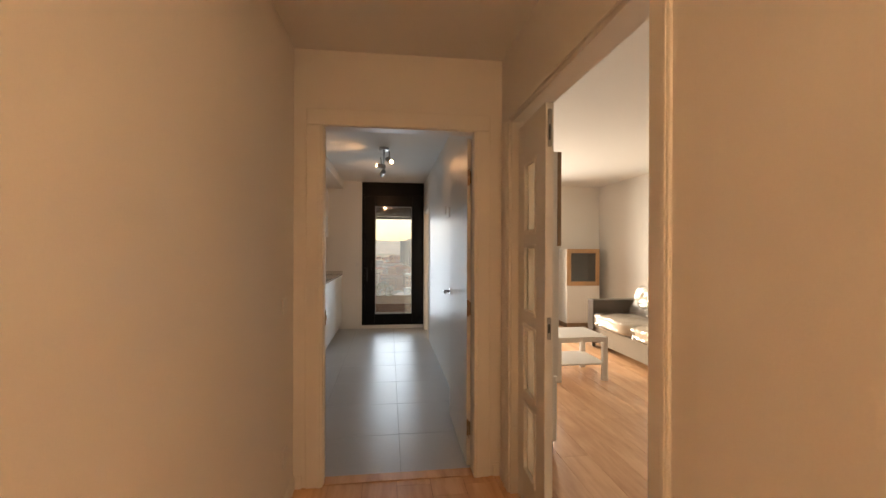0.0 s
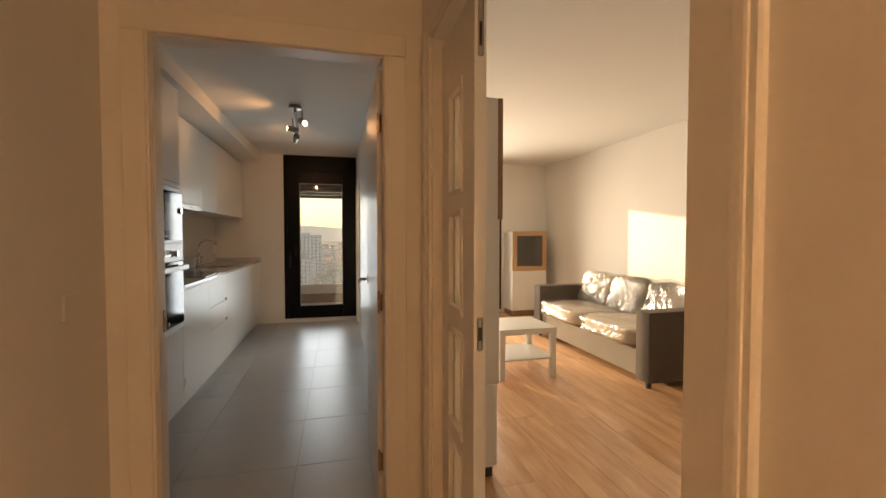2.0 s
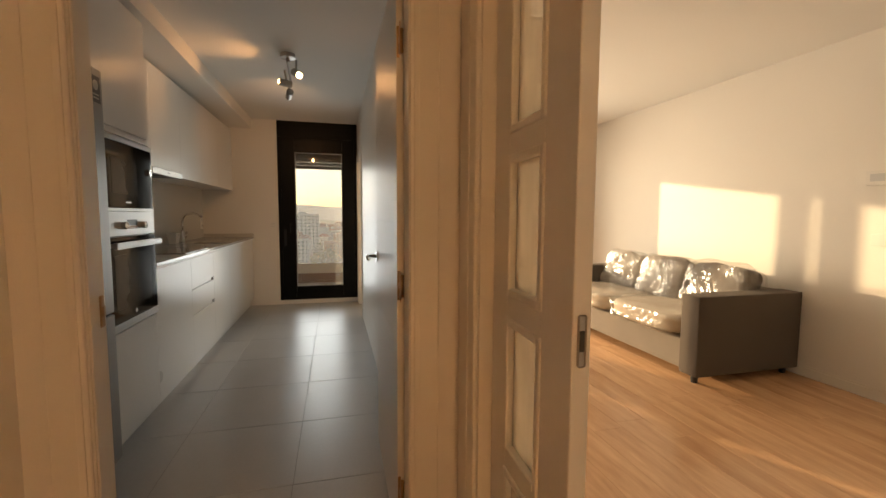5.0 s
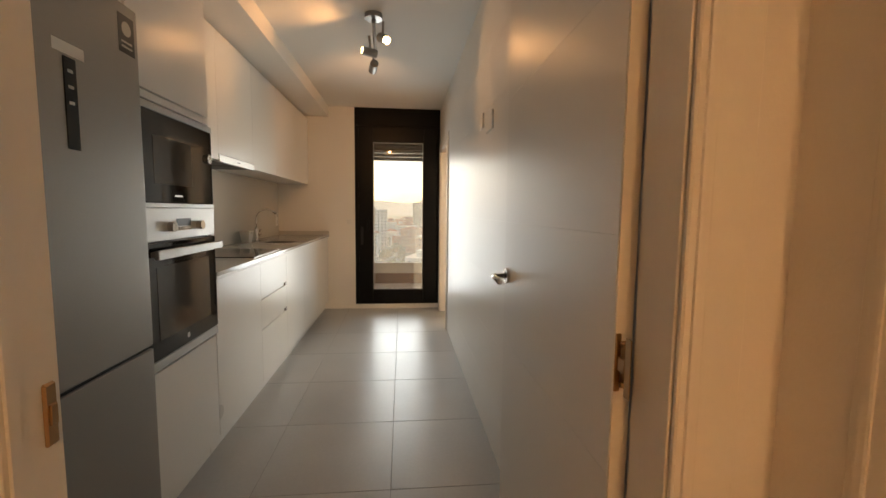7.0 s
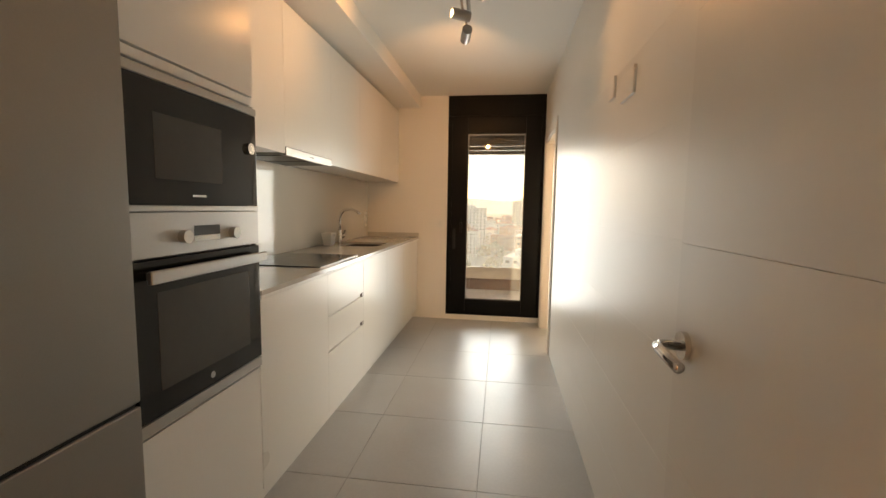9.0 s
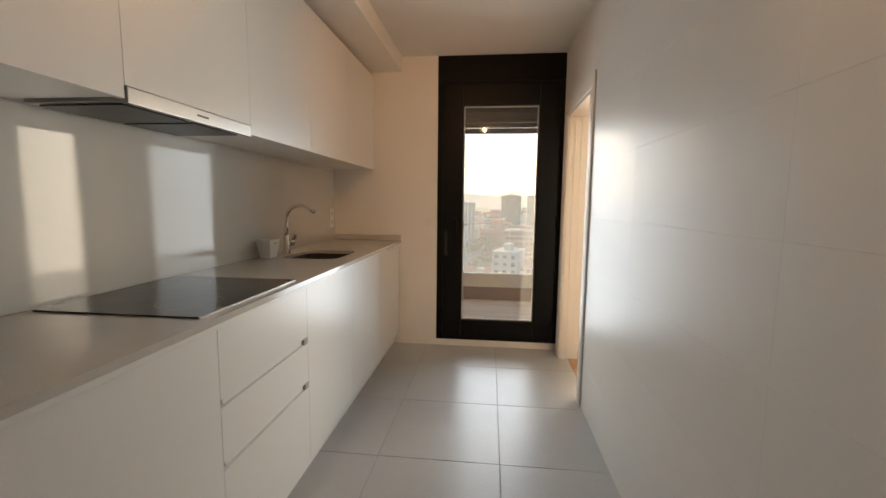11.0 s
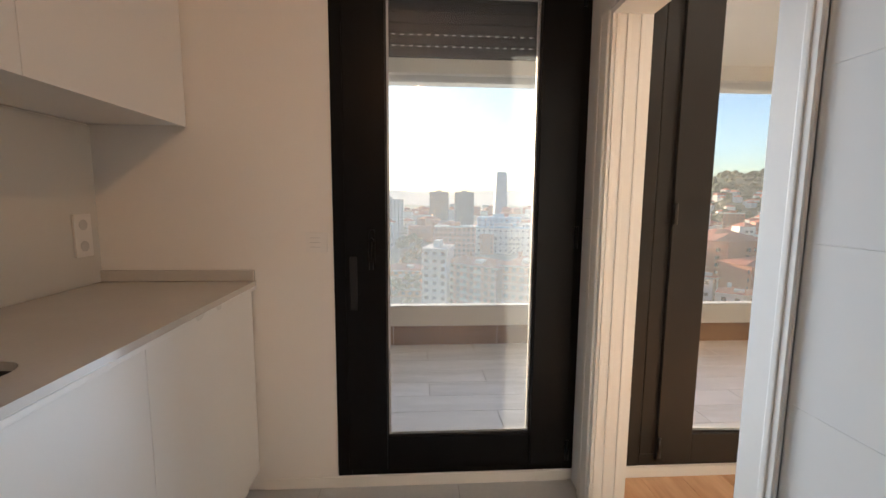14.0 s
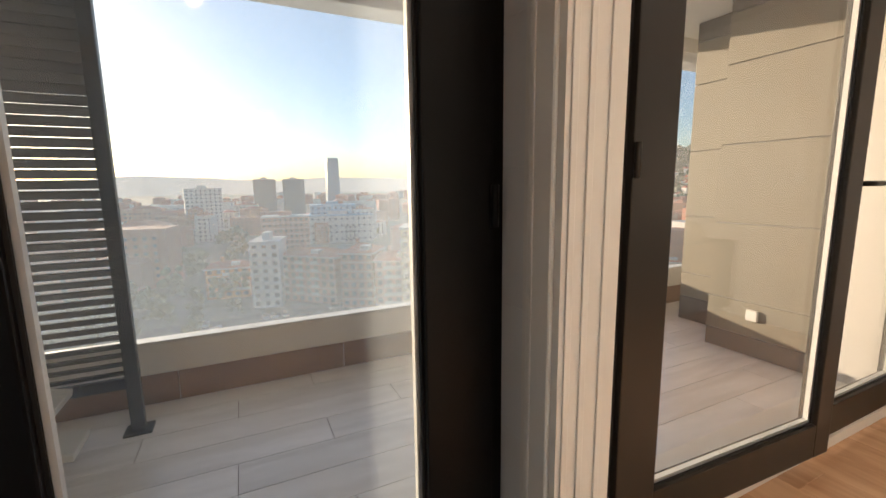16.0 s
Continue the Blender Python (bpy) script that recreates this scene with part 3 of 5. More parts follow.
bd = thing("balcony_door", (0.1, K_N, 0.055), "black aluminium glazed balcony door, closed, shutter partly down", "door")
for nm, b in zip(("frame_left", "frame_right", "frame_sill", "frame_head"), frame_bars(BD[0], BD[1], BD[2], 2.24, K_N - 0.004, K_N + 0.07, 0.06)):
    part(nm, b, M_BLACK, bd)
part("shutter_box", box(BD[0], K_N - 0.006, 2.243, BD[1], K_N + 0.2, 2.452, 0.004), M_BLACK, bd, "black shutter box over the door")
part("box_trim", box(BD[0] + 0.04, K_N - 0.012, 2.236, BD[1] - 0.04, K_N - 0.005, 2.248, 0.002), M_BLACK, bd)
sash_bd = part("sash", box(BD[0] + 0.052, K_N - 0.022, 2.205, BD[1] - 0.052, K_N - 0.016, 2.212), M_BLACK, bd)
sash(bd, BD[0] + 0.05, BD[1] - 0.05, BD[2] + 0.035, 2.215, K_N - 0.024, 0.165, 0.145, M_BLACK, M_HAZY)
shutter(bd, -0.24, 0.45, 2.12, 1.84, K_N + 0.11)
part("guide", box(-0.30, K_N + 0.09, 0.06, -0.255, K_N + 0.13, 2.24), M_BLACK, bd)
part("guide", box(0.465, K_N + 0.09, 0.06, 0.51, K_N + 0.13, 2.24), M_BLACK, bd)
hb = part("handle", box(-0.272, K_N - 0.036, 0.99, -0.248, K_N - 0.022, 1.13, 0.005, 2), M_BLACK, bd, "black lever handle")
part("handle_grip", tube([(-0.26, K_N - 0.034, 1.09), (-0.26, K_N - 0.062, 1.09), (-0.26, K_N - 0.068, 1.08), (-0.26, K_N - 0.068, 0.975)], 0.009), M_BLACK, hb, smooth=True)
part("shutter_strap_box", box(-0.352, K_N - 0.034, 0.80, -0.322, K_N - 0.003, 1.02, 0.004), M_RUBBER, bd)
for z in (0.16, 1.1, 2.05):
    part("hinge", rod((BD[1] - 0.052, K_N - 0.03, z - 0.045), (BD[1] - 0.052, K_N - 0.03, z + 0.045), 0.009, 12), M_BLACK, bd, smooth=True)

lw = thing("window_1", (LW[0], K_N, 0.055), "bronze aluminium window frame", "window", kind="structure")
for nm, b in zip(("window_frame", "window_frame", "window_frame", "window_frame"), frame_bars(LW[0], LW[1], LW[2], LW[3], K_N + 0.0, K_N + 0.07, 0.055)):
    part(nm, b, M_BRONZE, lw)
part("shutter_box", box(LW[0], K_N - 0.004, LW[3] + 0.002, LW[1], K_N + 0.2, CEIL - 0.002, 0.004), M_BRONZE, lw)
wl = thing("window_leaf", (LW[0] + 0.13, K_N - 0.01, 0.08), "bronze aluminium glazed leaf, standing ajar", "window")
sash(wl, LW[0] + 0.125, 2.105, LW[2] + 0.03, LW[3] - 0.03, K_N - 0.022, 0.098, 0.135, M_BRONZE, M_GLASS, 0.155)
part("window_frame", box(LW[0] + 0.056, K_N - 0.002, LW[2] + 0.056, LW[0] + 0.135, K_N + 0.068, LW[3] - 0.056, 0.003), M_BRONZE, lw)
for z in (0.16, 1.2, 2.1):
    part("hinge", rod((LW[0] + 0.128, K_N - 0.034, z - 0.045), (LW[0] + 0.128, K_N - 0.034, z + 0.045), 0.009, 12), M_BRONZE, wl, smooth=True)
for z in (0.45, 0.75, 1.05, 1.75):
    part("lock_keep", box(2.103, K_N + 0.005, z, 2.115, K_N + 0.03, z + 0.05, 0.003), M_STEEL, wl)
wl.rotation_euler = (0, 0, radians(-2.6))
wr = thing("window_leaf", (2.93, K_N - 0.01, 0.08), "bronze aluminium glazed leaf with a black handle, shut", "window")
sash(wr, 2.125, LW[1] - 0.045, LW[2] + 0.03, LW[3] - 0.03, K_N - 0.022, 0.09, 0.135, M_BRONZE, M_GLASS)
hh = part("handle", box(2.158, K_N - 0.034, 1.05, 2.182, K_N - 0.021, 1.18, 0.005, 2), M_BLACK, wr, "black lever handle")
part("handle_grip", tube([(2.17, K_N - 0.03, 1.13), (2.17, K_N - 0.06, 1.13), (2.18, K_N - 0.066, 1.13), (2.28, K_N - 0.066, 1.13)], 0.010), M_BLACK, hh, smooth=True)

# ---- kitchen units ----
FX = -0.75                            # plane of the base fronts
soff = solid("soffit", box(K_L, K_S, 2.331, -0.725, K_N, CEIL + 0.001, 0.002), M_WALL, "white boxed soffit above the kitchen units", "soffit", kind="structure")
# The gap's shadow line, made as a strip of greyer white.
part_gap = solid("soffit_recess", box(K_L, K_S + 0.01, 2.302, -1.0, K_N - 0.002, 2.329), M_CABIN, "grey strip coloured as the shade in the gap above the wall units", "trim", kind="structure")
solid("backsplash", box(K_L + 0.0005, 4.044, 0.921, K_L + 0.009, K_N - 0.0005, 1.524), M_SPLASH, "glossy pale stone backsplash behind the worktop", "backsplash", kind="structure")


def front(name, y0, y1, z0, z1, x, parent, label=""):
    return part(name, box(x - 0.018, y0 + 0.0009, z0, x, y1 - 0.0009, z1, 0.0012, 2), M_CAB, parent, label)


def base_unit(y0, y1, label, category="cabinet"):
    u = thing("base_cabinet", (-1.04, (y0 + y1) / 2, 0), label, category, "kitchen base units")
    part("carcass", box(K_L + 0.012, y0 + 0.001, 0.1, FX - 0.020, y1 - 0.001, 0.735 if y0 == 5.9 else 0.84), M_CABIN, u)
    part("plinth", box(K_L + 0.012, y0, 0.0, -0.80, y1, 0.1), M_CAB, u)
    part("grip_channel", box(FX - 0.095, y0, 0.842, FX - 0.055, y1, 0.898), M_CAB, u)
    return u


for y0, y1 in ((4.043, 4.7), (5.3, 5.9), (5.9, 6.5), (6.5, 7.168)):
    u = base_unit(y0, y1, "handleless matt white base cabinet with one door")
    front("door", y0, y1, 0.1, 0.878, FX, u)
u = base_unit(4.7, 5.3, "matt white base cabinet with three grooved drawers")
for z0, z1 in ((0.1, 0.438), (0.464, 0.637), (0.663, 0.878)):
    d = front("drawer_front", 4.7, 5.3, z0, z1, FX, u)
    if z1 < 0.8:
        g = part("grip_groove", box(FX - 0.017, 4.72, z1 + 0.0005, FX - 0.008, 5.255, z1 + 0.0255, 0.003), M_CAB, d)
        part("end_cap", box(FX - 0.012, 5.262, z1 - 0.003, FX + 0.0015, 5.296, z1 + 0.029, 0.002), M_STEEL, d, "small square steel end cap")

wt = thing("worktop", (-1.04, 5.6, 0.9), "beige quartz worktop with a cut-out for the sink", "worktop")
SX0, SX1, SY0, SY1 = -1.19, -0.85, 5.905, 6.325
top = bmesh.new()
for a in ((K_L + 0.01, 4.0425, -0.735, SY0), (K_L + 0.01, SY1, -0.735, K_N - 0.001), (K_L + 0.01, SY0, SX0, SY1), (SX1, SY0, -0.735, SY1)):
    box(a[0], a[1], 0.900, a[2], a[3], 0.920, into=top)
def corner_fill(m, cx, cy, s1, s2, r, z0, z1, n=10):
    """The solid left in a corner that is rounded out with radius r."""
    pts = [(cx, cy)] + [(cx + s1 * r * (1 - math.sin(1.5708 * i / n)), cy + s2 * r * (1 - math.cos(1.5708 * i / n))) for i in range(n + 1)]
    lo, hi = [m.verts.new((x, y, z0)) for x, y in pts], [m.verts.new((x, y, z1)) for x, y in pts]
    m.faces.new(lo)
    m.faces.new(hi)
    for i in range(len(pts)):
        j = (i + 1) % len(pts)
        m.faces.new((lo[i], lo[j], hi[j], hi[i]))
    bmesh.ops.recalc_face_normals(m, faces=m.faces)


CORNERS = ((SX0, SY0, 1, 1), (SX0, SY1, 1, -1), (SX1, SY0, -1, 1), (SX1, SY1, -1, -1))
for c in CORNERS:
    corner_fill(top, *c, 0.065, 0.900, 0.920)
clean(top)
part("slab", top, M_COUNTER, wt)
part("edge_strip", box(-0.768, 4.0425, 0.8835, -0.7365, K_N - 0.001, 0.8995, 0.002), M_CAB, wt, "white edge strip under the worktop")
part("end_upstand", box(K_L + 0.012, K_N - 0.015, 0.9205, -0.737, K_N - 0.0005, 0.965, 0.002), M_COUNTER, wt)

sk = thing("kitchen_sink", (-1.02, 6.115, 0.75), "undermounted steel kitchen sink in the worktop", "sink")
bowl = bmesh.new()
for x0, y0, z0, x1, y1, z1 in ((SX0 - 0.004, SY0 - 0.004, 0.74, SX1 + 0.004, SY1 + 0.004, 0.744), (SX0 - 0.006, SY0 - 0.006, 0.74, SX0, SY1 + 0.006, 0.8995), (SX1, SY0 - 0.006, 0.74, SX1 + 0.006, SY1 + 0.006, 0.8995),
                               (SX0, SY0 - 0.006, 0.74, SX1, SY0, 0.8995), (SX0, SY1, 0.74, SX1, SY1 + 0.006, 0.8995)):
    box(x0, y0, z0, x1, y1, z1, into=bowl)
part("bowl", bowl, M_SINK, sk)
for c in CORNERS:
    cf = bmesh.new()
    corner_fill(cf, *c, 0.067, 0.7445, 0.8993)
    part("rounded_corner", cf, M_SINK, sk)
part("drain", rod((-1.02, 6.115, 0.744), (-1.02, 6.115, 0.747), 0.045, 28), M_CHROME, sk)

TAP_SHIFT = 0.027
tap = thing("kitchen_tap", (-1.265, 6.105, 0.92), "chrome single-lever kitchen tap with an arched spout", "tap")
part("base_ring", rod((-1.265, 6.105, 0.9205), (-1.265, 6.105, 0.932), 0.026, 24), M_CHROME, tap, smooth=False)
part("body", rod((-1.265, 6.105, 0.932), (-1.265, 6.105, 1.04), 0.0205, 24), M_CHROME, tap, smooth=False)
arc = [(-1.265, 6.105, 1.04), (-1.265, 6.107, 1.10), (-1.262, 6.110, 1.14)]
for k in range(1, 10):
    a = math.pi * (1 - 0.082 * k)
    arc.append((-1.163 + 0.1 * math.cos(a), 6.108 - 0.0045 * k, 1.14 + 0.085 * math.sin(a)))
arc.append((-1.062, 6.063, 1.187))
part("spout", tube(arc, 0.0115, 14), M_CHROME, tap, smooth=True)
part("lever", tube([(-1.262, 6.125, 0.985), (-1.255, 6.155, 0.985), (-1.25, 6.175, 0.995), (-1.25, 6.195, 1.03)], 0.011, 12), M_CHROME, tap, smooth=True)
part("cartridge", rod((-1.263, 6.12, 0.983), (-1.258, 6.165, 0.985), 0.021, 20), M_CHROME, tap)

tap.location.x += TAP_SHIFT

cad = thing("sink_caddy", (-1.255, 5.91, 0.92), "white tapered plastic caddy for washing-up tools", "caddy")
b = bmesh.new()
lo = [(-1.285, 5.872), (-1.225, 5.872), (-1.225, 5.948), (-1.285, 5.948)]
hi = [(-1.30, 5.853), (-1.212, 5.853), (-1.212, 5.967), (-1.30, 5.967)]
hin = [(-1.296, 5.857), (-1.216, 5.857), (-1.216, 5.963), (-1.296, 5.963)]
rings = [[b.verts.new((x, y, z)) for x, y in r] for r, z in ((lo, 0.921), (hi, 1.025), (hin, 1.025), ([(x * 0.98 - 0.0251, y) for x, y in lo], 0.93))]
for r, s in zip(rings, rings[1:]):
    for k in range(4):
        b.faces.new((r[k], r[(k + 1) % 4], s[(k + 1) % 4], s[k]))
b.faces.new(rings[0][::-1])
b.faces.new(rings[-1])
bmesh.ops.recalc_face_normals(b, faces=b.faces[:])
part("body", b, M_PLASTIC, cad)
part("rim_notch", box(-1.2115, 5.89, 1.0, -1.2085, 5.93, 1.012, 0.001), M_CABIN, cad)

hob = thing("induction_hob", (-1.04, 4.95, 0.92), "black glass induction hob set on the worktop", "hob")
part("glass_plate", box(-1.30, 4.66, 0.9202, -0.775, 5.248, 0.9255, 0.002, 2), M_HOB, hob)
part("edge_trim", box(-0.7755, 4.66, 0.9202, -0.772, 5.248, 0.9245), M_STEEL, hob)
for cx, cy, r in ((-1.16, 4.82, 0.08), (-1.16, 5.09, 0.095), (-0.92, 4.82, 0.095), (-0.92, 5.09, 0.075)):
    ring = bmesh.new()
    for k in range(36):
        a, c = 2 * math.pi * k / 36, 2 * math.pi * (k + 1) / 36
        ring.faces.new([ring.verts.new((cx + q * math.cos(t), cy + q * math.sin(t), 0.9257)) for q, t in ((r, a), (r + 0.0015, a), (r + 0.0015, c), (r, c))])
    part("zone_ring", ring, M_FRIDGE, hob)

UX = -0.97
for y0, y1 in ((4.043, 4.68), (4.68, 5.29), (5.29, 5.88), (5.88, 6.5), (6.5, 7.176)):
    hd = y0 == 4.68
    u = thing("wall_cabinet", (-1.15, (y0 + y1) / 2, 1.525), "handleless matt white wall cabinet under the soffit", "cabinet", "kitchen wall units")
    part("carcass", box(K_L + 0.012, y0 + 0.001, 1.545 if hd else 1.530, UX - 0.020, y1 - 0.001, 2.30), M_CAB, u)
    front("door", y0, y1, 1.562 if hd else 1.525, 2.30, UX, u)
hood = thing("cooker_hood", (-1.15, 4.985, 1.51), "slim pull-out cooker hood with a steel front strip", "cooker hood")
part("front_strip", box(UX - 0.016, 4.684, 1.515, UX + 0.004, 5.288, 1.560, 0.003, 2), M_STEEL, hood, "polished steel front strip")
part("maker_mark", box(UX + 0.0035, 4.96, 1.534, UX + 0.0046, 5.02, 1.541), M_DARKPL, hood)
part("underside", box(K_L + 0.03, 4.70, 1.522, UX - 0.017, 5.27, 1.543, 0.002), M_STEEL, hood)
for k in range(2):
    part("grease_filter", box(K_L + 0.06, 4.715 + k * 0.285, 1.5165, UX - 0.04, 4.975 + k * 0.285, 1.5215, 0.002), M_SINK, hood)

# tall unit with microwave and oven
tu = thing("tall_cabinet", (-1.04, 3.754, 0), "tall matt white cabinet housing the oven and microwave", "cabinet")
part("plinth", box(K_L + 0.012, 3.468, 0.0, -0.80, 4.04, 0.1), M_CAB, tu)
cc = box(K_L + 0.012, 3.468, 0.1, FX - 0.02, 3.4853, 2.3)
box(K_L + 0.012, 4.0227, 0.1, FX - 0.0195, 4.04, 2.3, 0.001, into=cc)
box(FX - 0.019, 4.0328, 0.617, FX - 0.0005, 4.0405, 1.610, 0.0008, into=cc)
box(K_L + 0.012, 3.4853, 0.1, FX - 0.02, 4.0227, 0.615, into=cc)
box(K_L + 0.012, 3.4853, 1.605, FX - 0.02, 4.0227, 2.3, into=cc)
box(K_L + 0.012, 3.4853, 0.615, K_L + 0.03, 4.0227, 1.605, into=cc)
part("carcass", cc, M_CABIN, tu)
front("lower_door", 3.468, 4.04, 0.1, 0.615, FX, tu)
front("upper_door", 3.468, 4.04, 1.645, 2.30, FX, tu)
part("grip_profile", box(FX - 0.03, 3.4699, 1.612, FX - 0.004, 4.0381, 1.640, 0.004, 2), M_CAB, tu)
mw = thing("microwave", (-1.0, 3.754, 1.23), "built-in black glass microwave with steel trim", "microwave")
part("body", box(K_L + 0.05, 3.4949, 1.235, FX - 0.012, 4.0131, 1.60), M_DARKPL, mw)
part("door_glass", box(FX - 0.012, 3.4776, 1.245, FX + 0.014, 4.0304, 1.572, 0.003, 2), M_OVENGLASS, mw)
part("window", box(FX + 0.013, 3.5621, 1.315, FX + 0.0155, 3.8356, 1.49, 0.001), M_OVENWIN, mw, "smoked window")
part("top_trim", box(FX - 0.012, 3.4757, 1.574, FX + 0.016, 4.0323, 1.598, 0.003, 2), M_STEEL, mw, "steel trim strip")
part("bottom_trim", box(FX - 0.012, 3.4757, 1.228, FX + 0.016, 4.0323, 1.244, 0.003, 2), M_STEEL, mw, "steel trim strip")
part("dial", rod((FX + 0.013, 3.9843, 1.45), (FX + 0.026, 3.9843, 1.45), 0.02, 24), M_CHROME, mw, "chrome dial")
part("maker_mark", box(FX + 0.0135, 3.6964, 1.27, FX + 0.0146, 3.754, 1.277), M_STEEL, mw)
ov = thing("oven", (-1.0, 3.754, 0.62), "built-in steel and black glass oven", "oven")
part("body", box(K_L + 0.05, 3.4949, 0.625, FX - 0.012, 4.0131, 1.225), M_DARKPL, ov)
part("control_panel", box(FX - 0.012, 3.4757, 1.105, FX + 0.014, 4.0323, 1.226, 0.003, 2), M_STEEL, ov, "brushed steel control panel")
part("display", box(FX + 0.0135, 3.6964, 1.155, FX + 0.0150, 3.8116, 1.185), M_DARKPL, ov)
part("display_keys", box(FX + 0.0135, 3.6964, 1.137, FX + 0.0152, 3.8116, 1.153, 0.0005), M_CHROME, ov)
for y in (3.6484, 3.874):
    part("knob", rod((FX + 0.013, y, 1.155), (FX + 0.035, y, 1.155), 0.019, 24), M_CHROME, ov)
part("door_glass", box(FX - 0.012, 3.4757, 0.668, FX + 0.014, 4.0323, 1.098, 0.003, 2), M_OVENGLASS, ov)
part("window", box(FX + 0.013, 3.5477, 0.735, FX + 0.0155, 3.9603, 1.01, 0.001), M_OVENWIN, ov, "smoked window")
part("bottom_trim", box(FX - 0.012, 3.4757, 0.628, FX + 0.014, 4.0323, 0.664, 0.003, 2), M_STEEL, ov, "steel trim strip")
hnd = part("handle", box(FX + 0.040, 3.4901, 1.042, FX + 0.056, 4.0179, 1.076, 0.006, 3), M_STEEL, ov, "flat steel bar handle")
for y in (3.5141, 3.9747):
    part("handle_post", box(FX + 0.013, y, 1.049, FX + 0.042, y + 0.02, 1.069, 0.003), M_STEEL, hnd)
part("maker_mark", rod((FX + 0.0135, 3.754, 0.70), (FX + 0.0148, 3.754, 0.70), 0.011, 20), M_STEEL, ov)

fr = thing("fridge_freezer", (-1.02, 3.147, 0.0), "tall grey steel-look fridge freezer, doors shut", "fridge")
part("body", box(K_L + 0.03, 2.862, 0.03, -0.765, 3.445, 1.845, 0.006, 2), M_FRIDGE, fr)
part("fridge_door", box(-0.762, 2.86, 0.757, -0.702, 3.447, 1.85, 0.008, 3), M_FRIDGE, fr)
part("freezer_door", box(-0.762, 2.86, 0.05, -0.702, 3.447, 0.745, 0.008, 3), M_FRIDGE, fr)
part("door_gap", box(-0.764, 2.867, 0.744, -0.712, 3.44, 0.758), M_RUBBER, fr)
part("control_display", box(-0.703, 3.128, 1.375, -0.7005, 3.171, 1.608, 0.002), M_OVENGLASS, fr, "dark upright display strip")
for z in (1.57, 1.53, 1.49):
    part("display_sign", box(-0.7008, 3.141, z, -0.7002, 3.159, z + 0.008), M_STEEL, fr)
part("film_label", box(-0.7025, 3.098, 1.614, -0.7010, 3.203, 1.644, 0.0005), M_PLASTIC, fr, "strip of pale protective film")
part("energy_sticker", box(-0.7025, 3.352, 1.70, -0.7012, 3.428, 1.815, 0.0005), M_DARKPL, fr, "dark brown sticker with pale writing bars")
part("sticker_circle", rod((-0.7012, 3.39, 1.775), (-0.7006, 3.39, 1.775), 0.022, 20), M_STEEL, fr)
for z in (1.732, 1.717):
    part("sticker_bar", box(-0.7013, 3.365, z, -0.7006, 3.415, z + 0.006), M_STEEL, fr)
for y in (2.907, 3.397):
    part("foot", rod((-0.80, y, 0.0), (-0.80, y, 0.035), 0.02, 16), M_DARKPL, fr)
fu = thing("fridge_top_cabinet", (-1.04, 3.157, 1.88), "matt white cabinet above the fridge", "cabinet", "kitchen wall units")
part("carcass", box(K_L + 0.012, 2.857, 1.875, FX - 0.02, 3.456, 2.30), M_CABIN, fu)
front("door", 2.857, 3.457, 1.873, 2.30, FX, fu)
fp = solid("end_panel", box(K_L + 0.012, 2.835, 0.0, FX, 2.853, 2.30, 0.001), M_CAB, "tall white side panel beside the fridge", "panel")


# ---- lamps ----
def plate(name, x0, y0, z0, x1, y1, z1, label, bars=()):
    t = thing(name, ((x0 + x1) / 2, (y0 + y1) / 2, z0), label, "switch")
    part("cover", box(x0, y0, z0, x1, y1, z1, 0.002, 2), M_PLASTIC, t)
    for a in bars:
        part("rocker", box(*a, 0.001), M_PLASTIC, t)
    return t


sw = plate("blind_switch", -0.527, K_N - 0.010, 1.035, -0.443, K_N + 0.0005, 1.118, "white square shutter switch plate on the wall")
for z in (1.058, 1.077, 1.096):
    part("slot", box(-0.512, K_N - 0.0108, z - 0.0012, -0.470, K_N - 0.0095, z + 0.0012), M_CABIN, sw)
so = plate("socket", K_L + 0.0085, 7.055, 1.03, K_L + 0.018, 7.135, 1.19, "white double socket above the worktop")
for z in (1.07, 1.15):
    part("outlet", rod((K_L + 0.0175, 7.095, z), (K_L + 0.0188, 7.095, z), 0.02, 20), M_CABIN, so)
plate("light_switch", K_R - 0.010, 4.10, 1.65, K_R + 0.0005, 4.26, 1.745, "white switch plate on the tiled wall")
plate("light_switch", K_R - 0.010, 4.36, 1.70, K_R + 0.0005, 4.44, 1.785, "white switch plate on the tiled wall")
hs = plate("light_switch", HALL_L - 0.0005, 2.228, 1.01, HALL_L + 0.009, 2.308, 1.09, "cream switch plate on the hall wall")
th = thing("thermostat", (L_R, 3.16, 1.43), "white wall thermostat with a grey display", "thermostat")
part("case", box(L_R - 0.024, 3.10, 1.43, L_R + 0.0005, 3.23, 1.525, 0.004, 2), M_PLASTIC, th)
part("display", box(L_R - 0.0255, 3.125, 1.455, L_R - 0.0235, 3.205, 1.505), M_GREYWHITE, th)
plate("light_switch", L_R - 0.010, 3.10, 1.03, L_R + 0.0005, 3.18, 1.11, "white switch plate on the living room wall")
ps = plate("wall_socket", HALL_L - 0.0005, 2.24, 0.24, HALL_L + 0.009, 2.32, 0.32, "cream socket plate low on the hall wall")

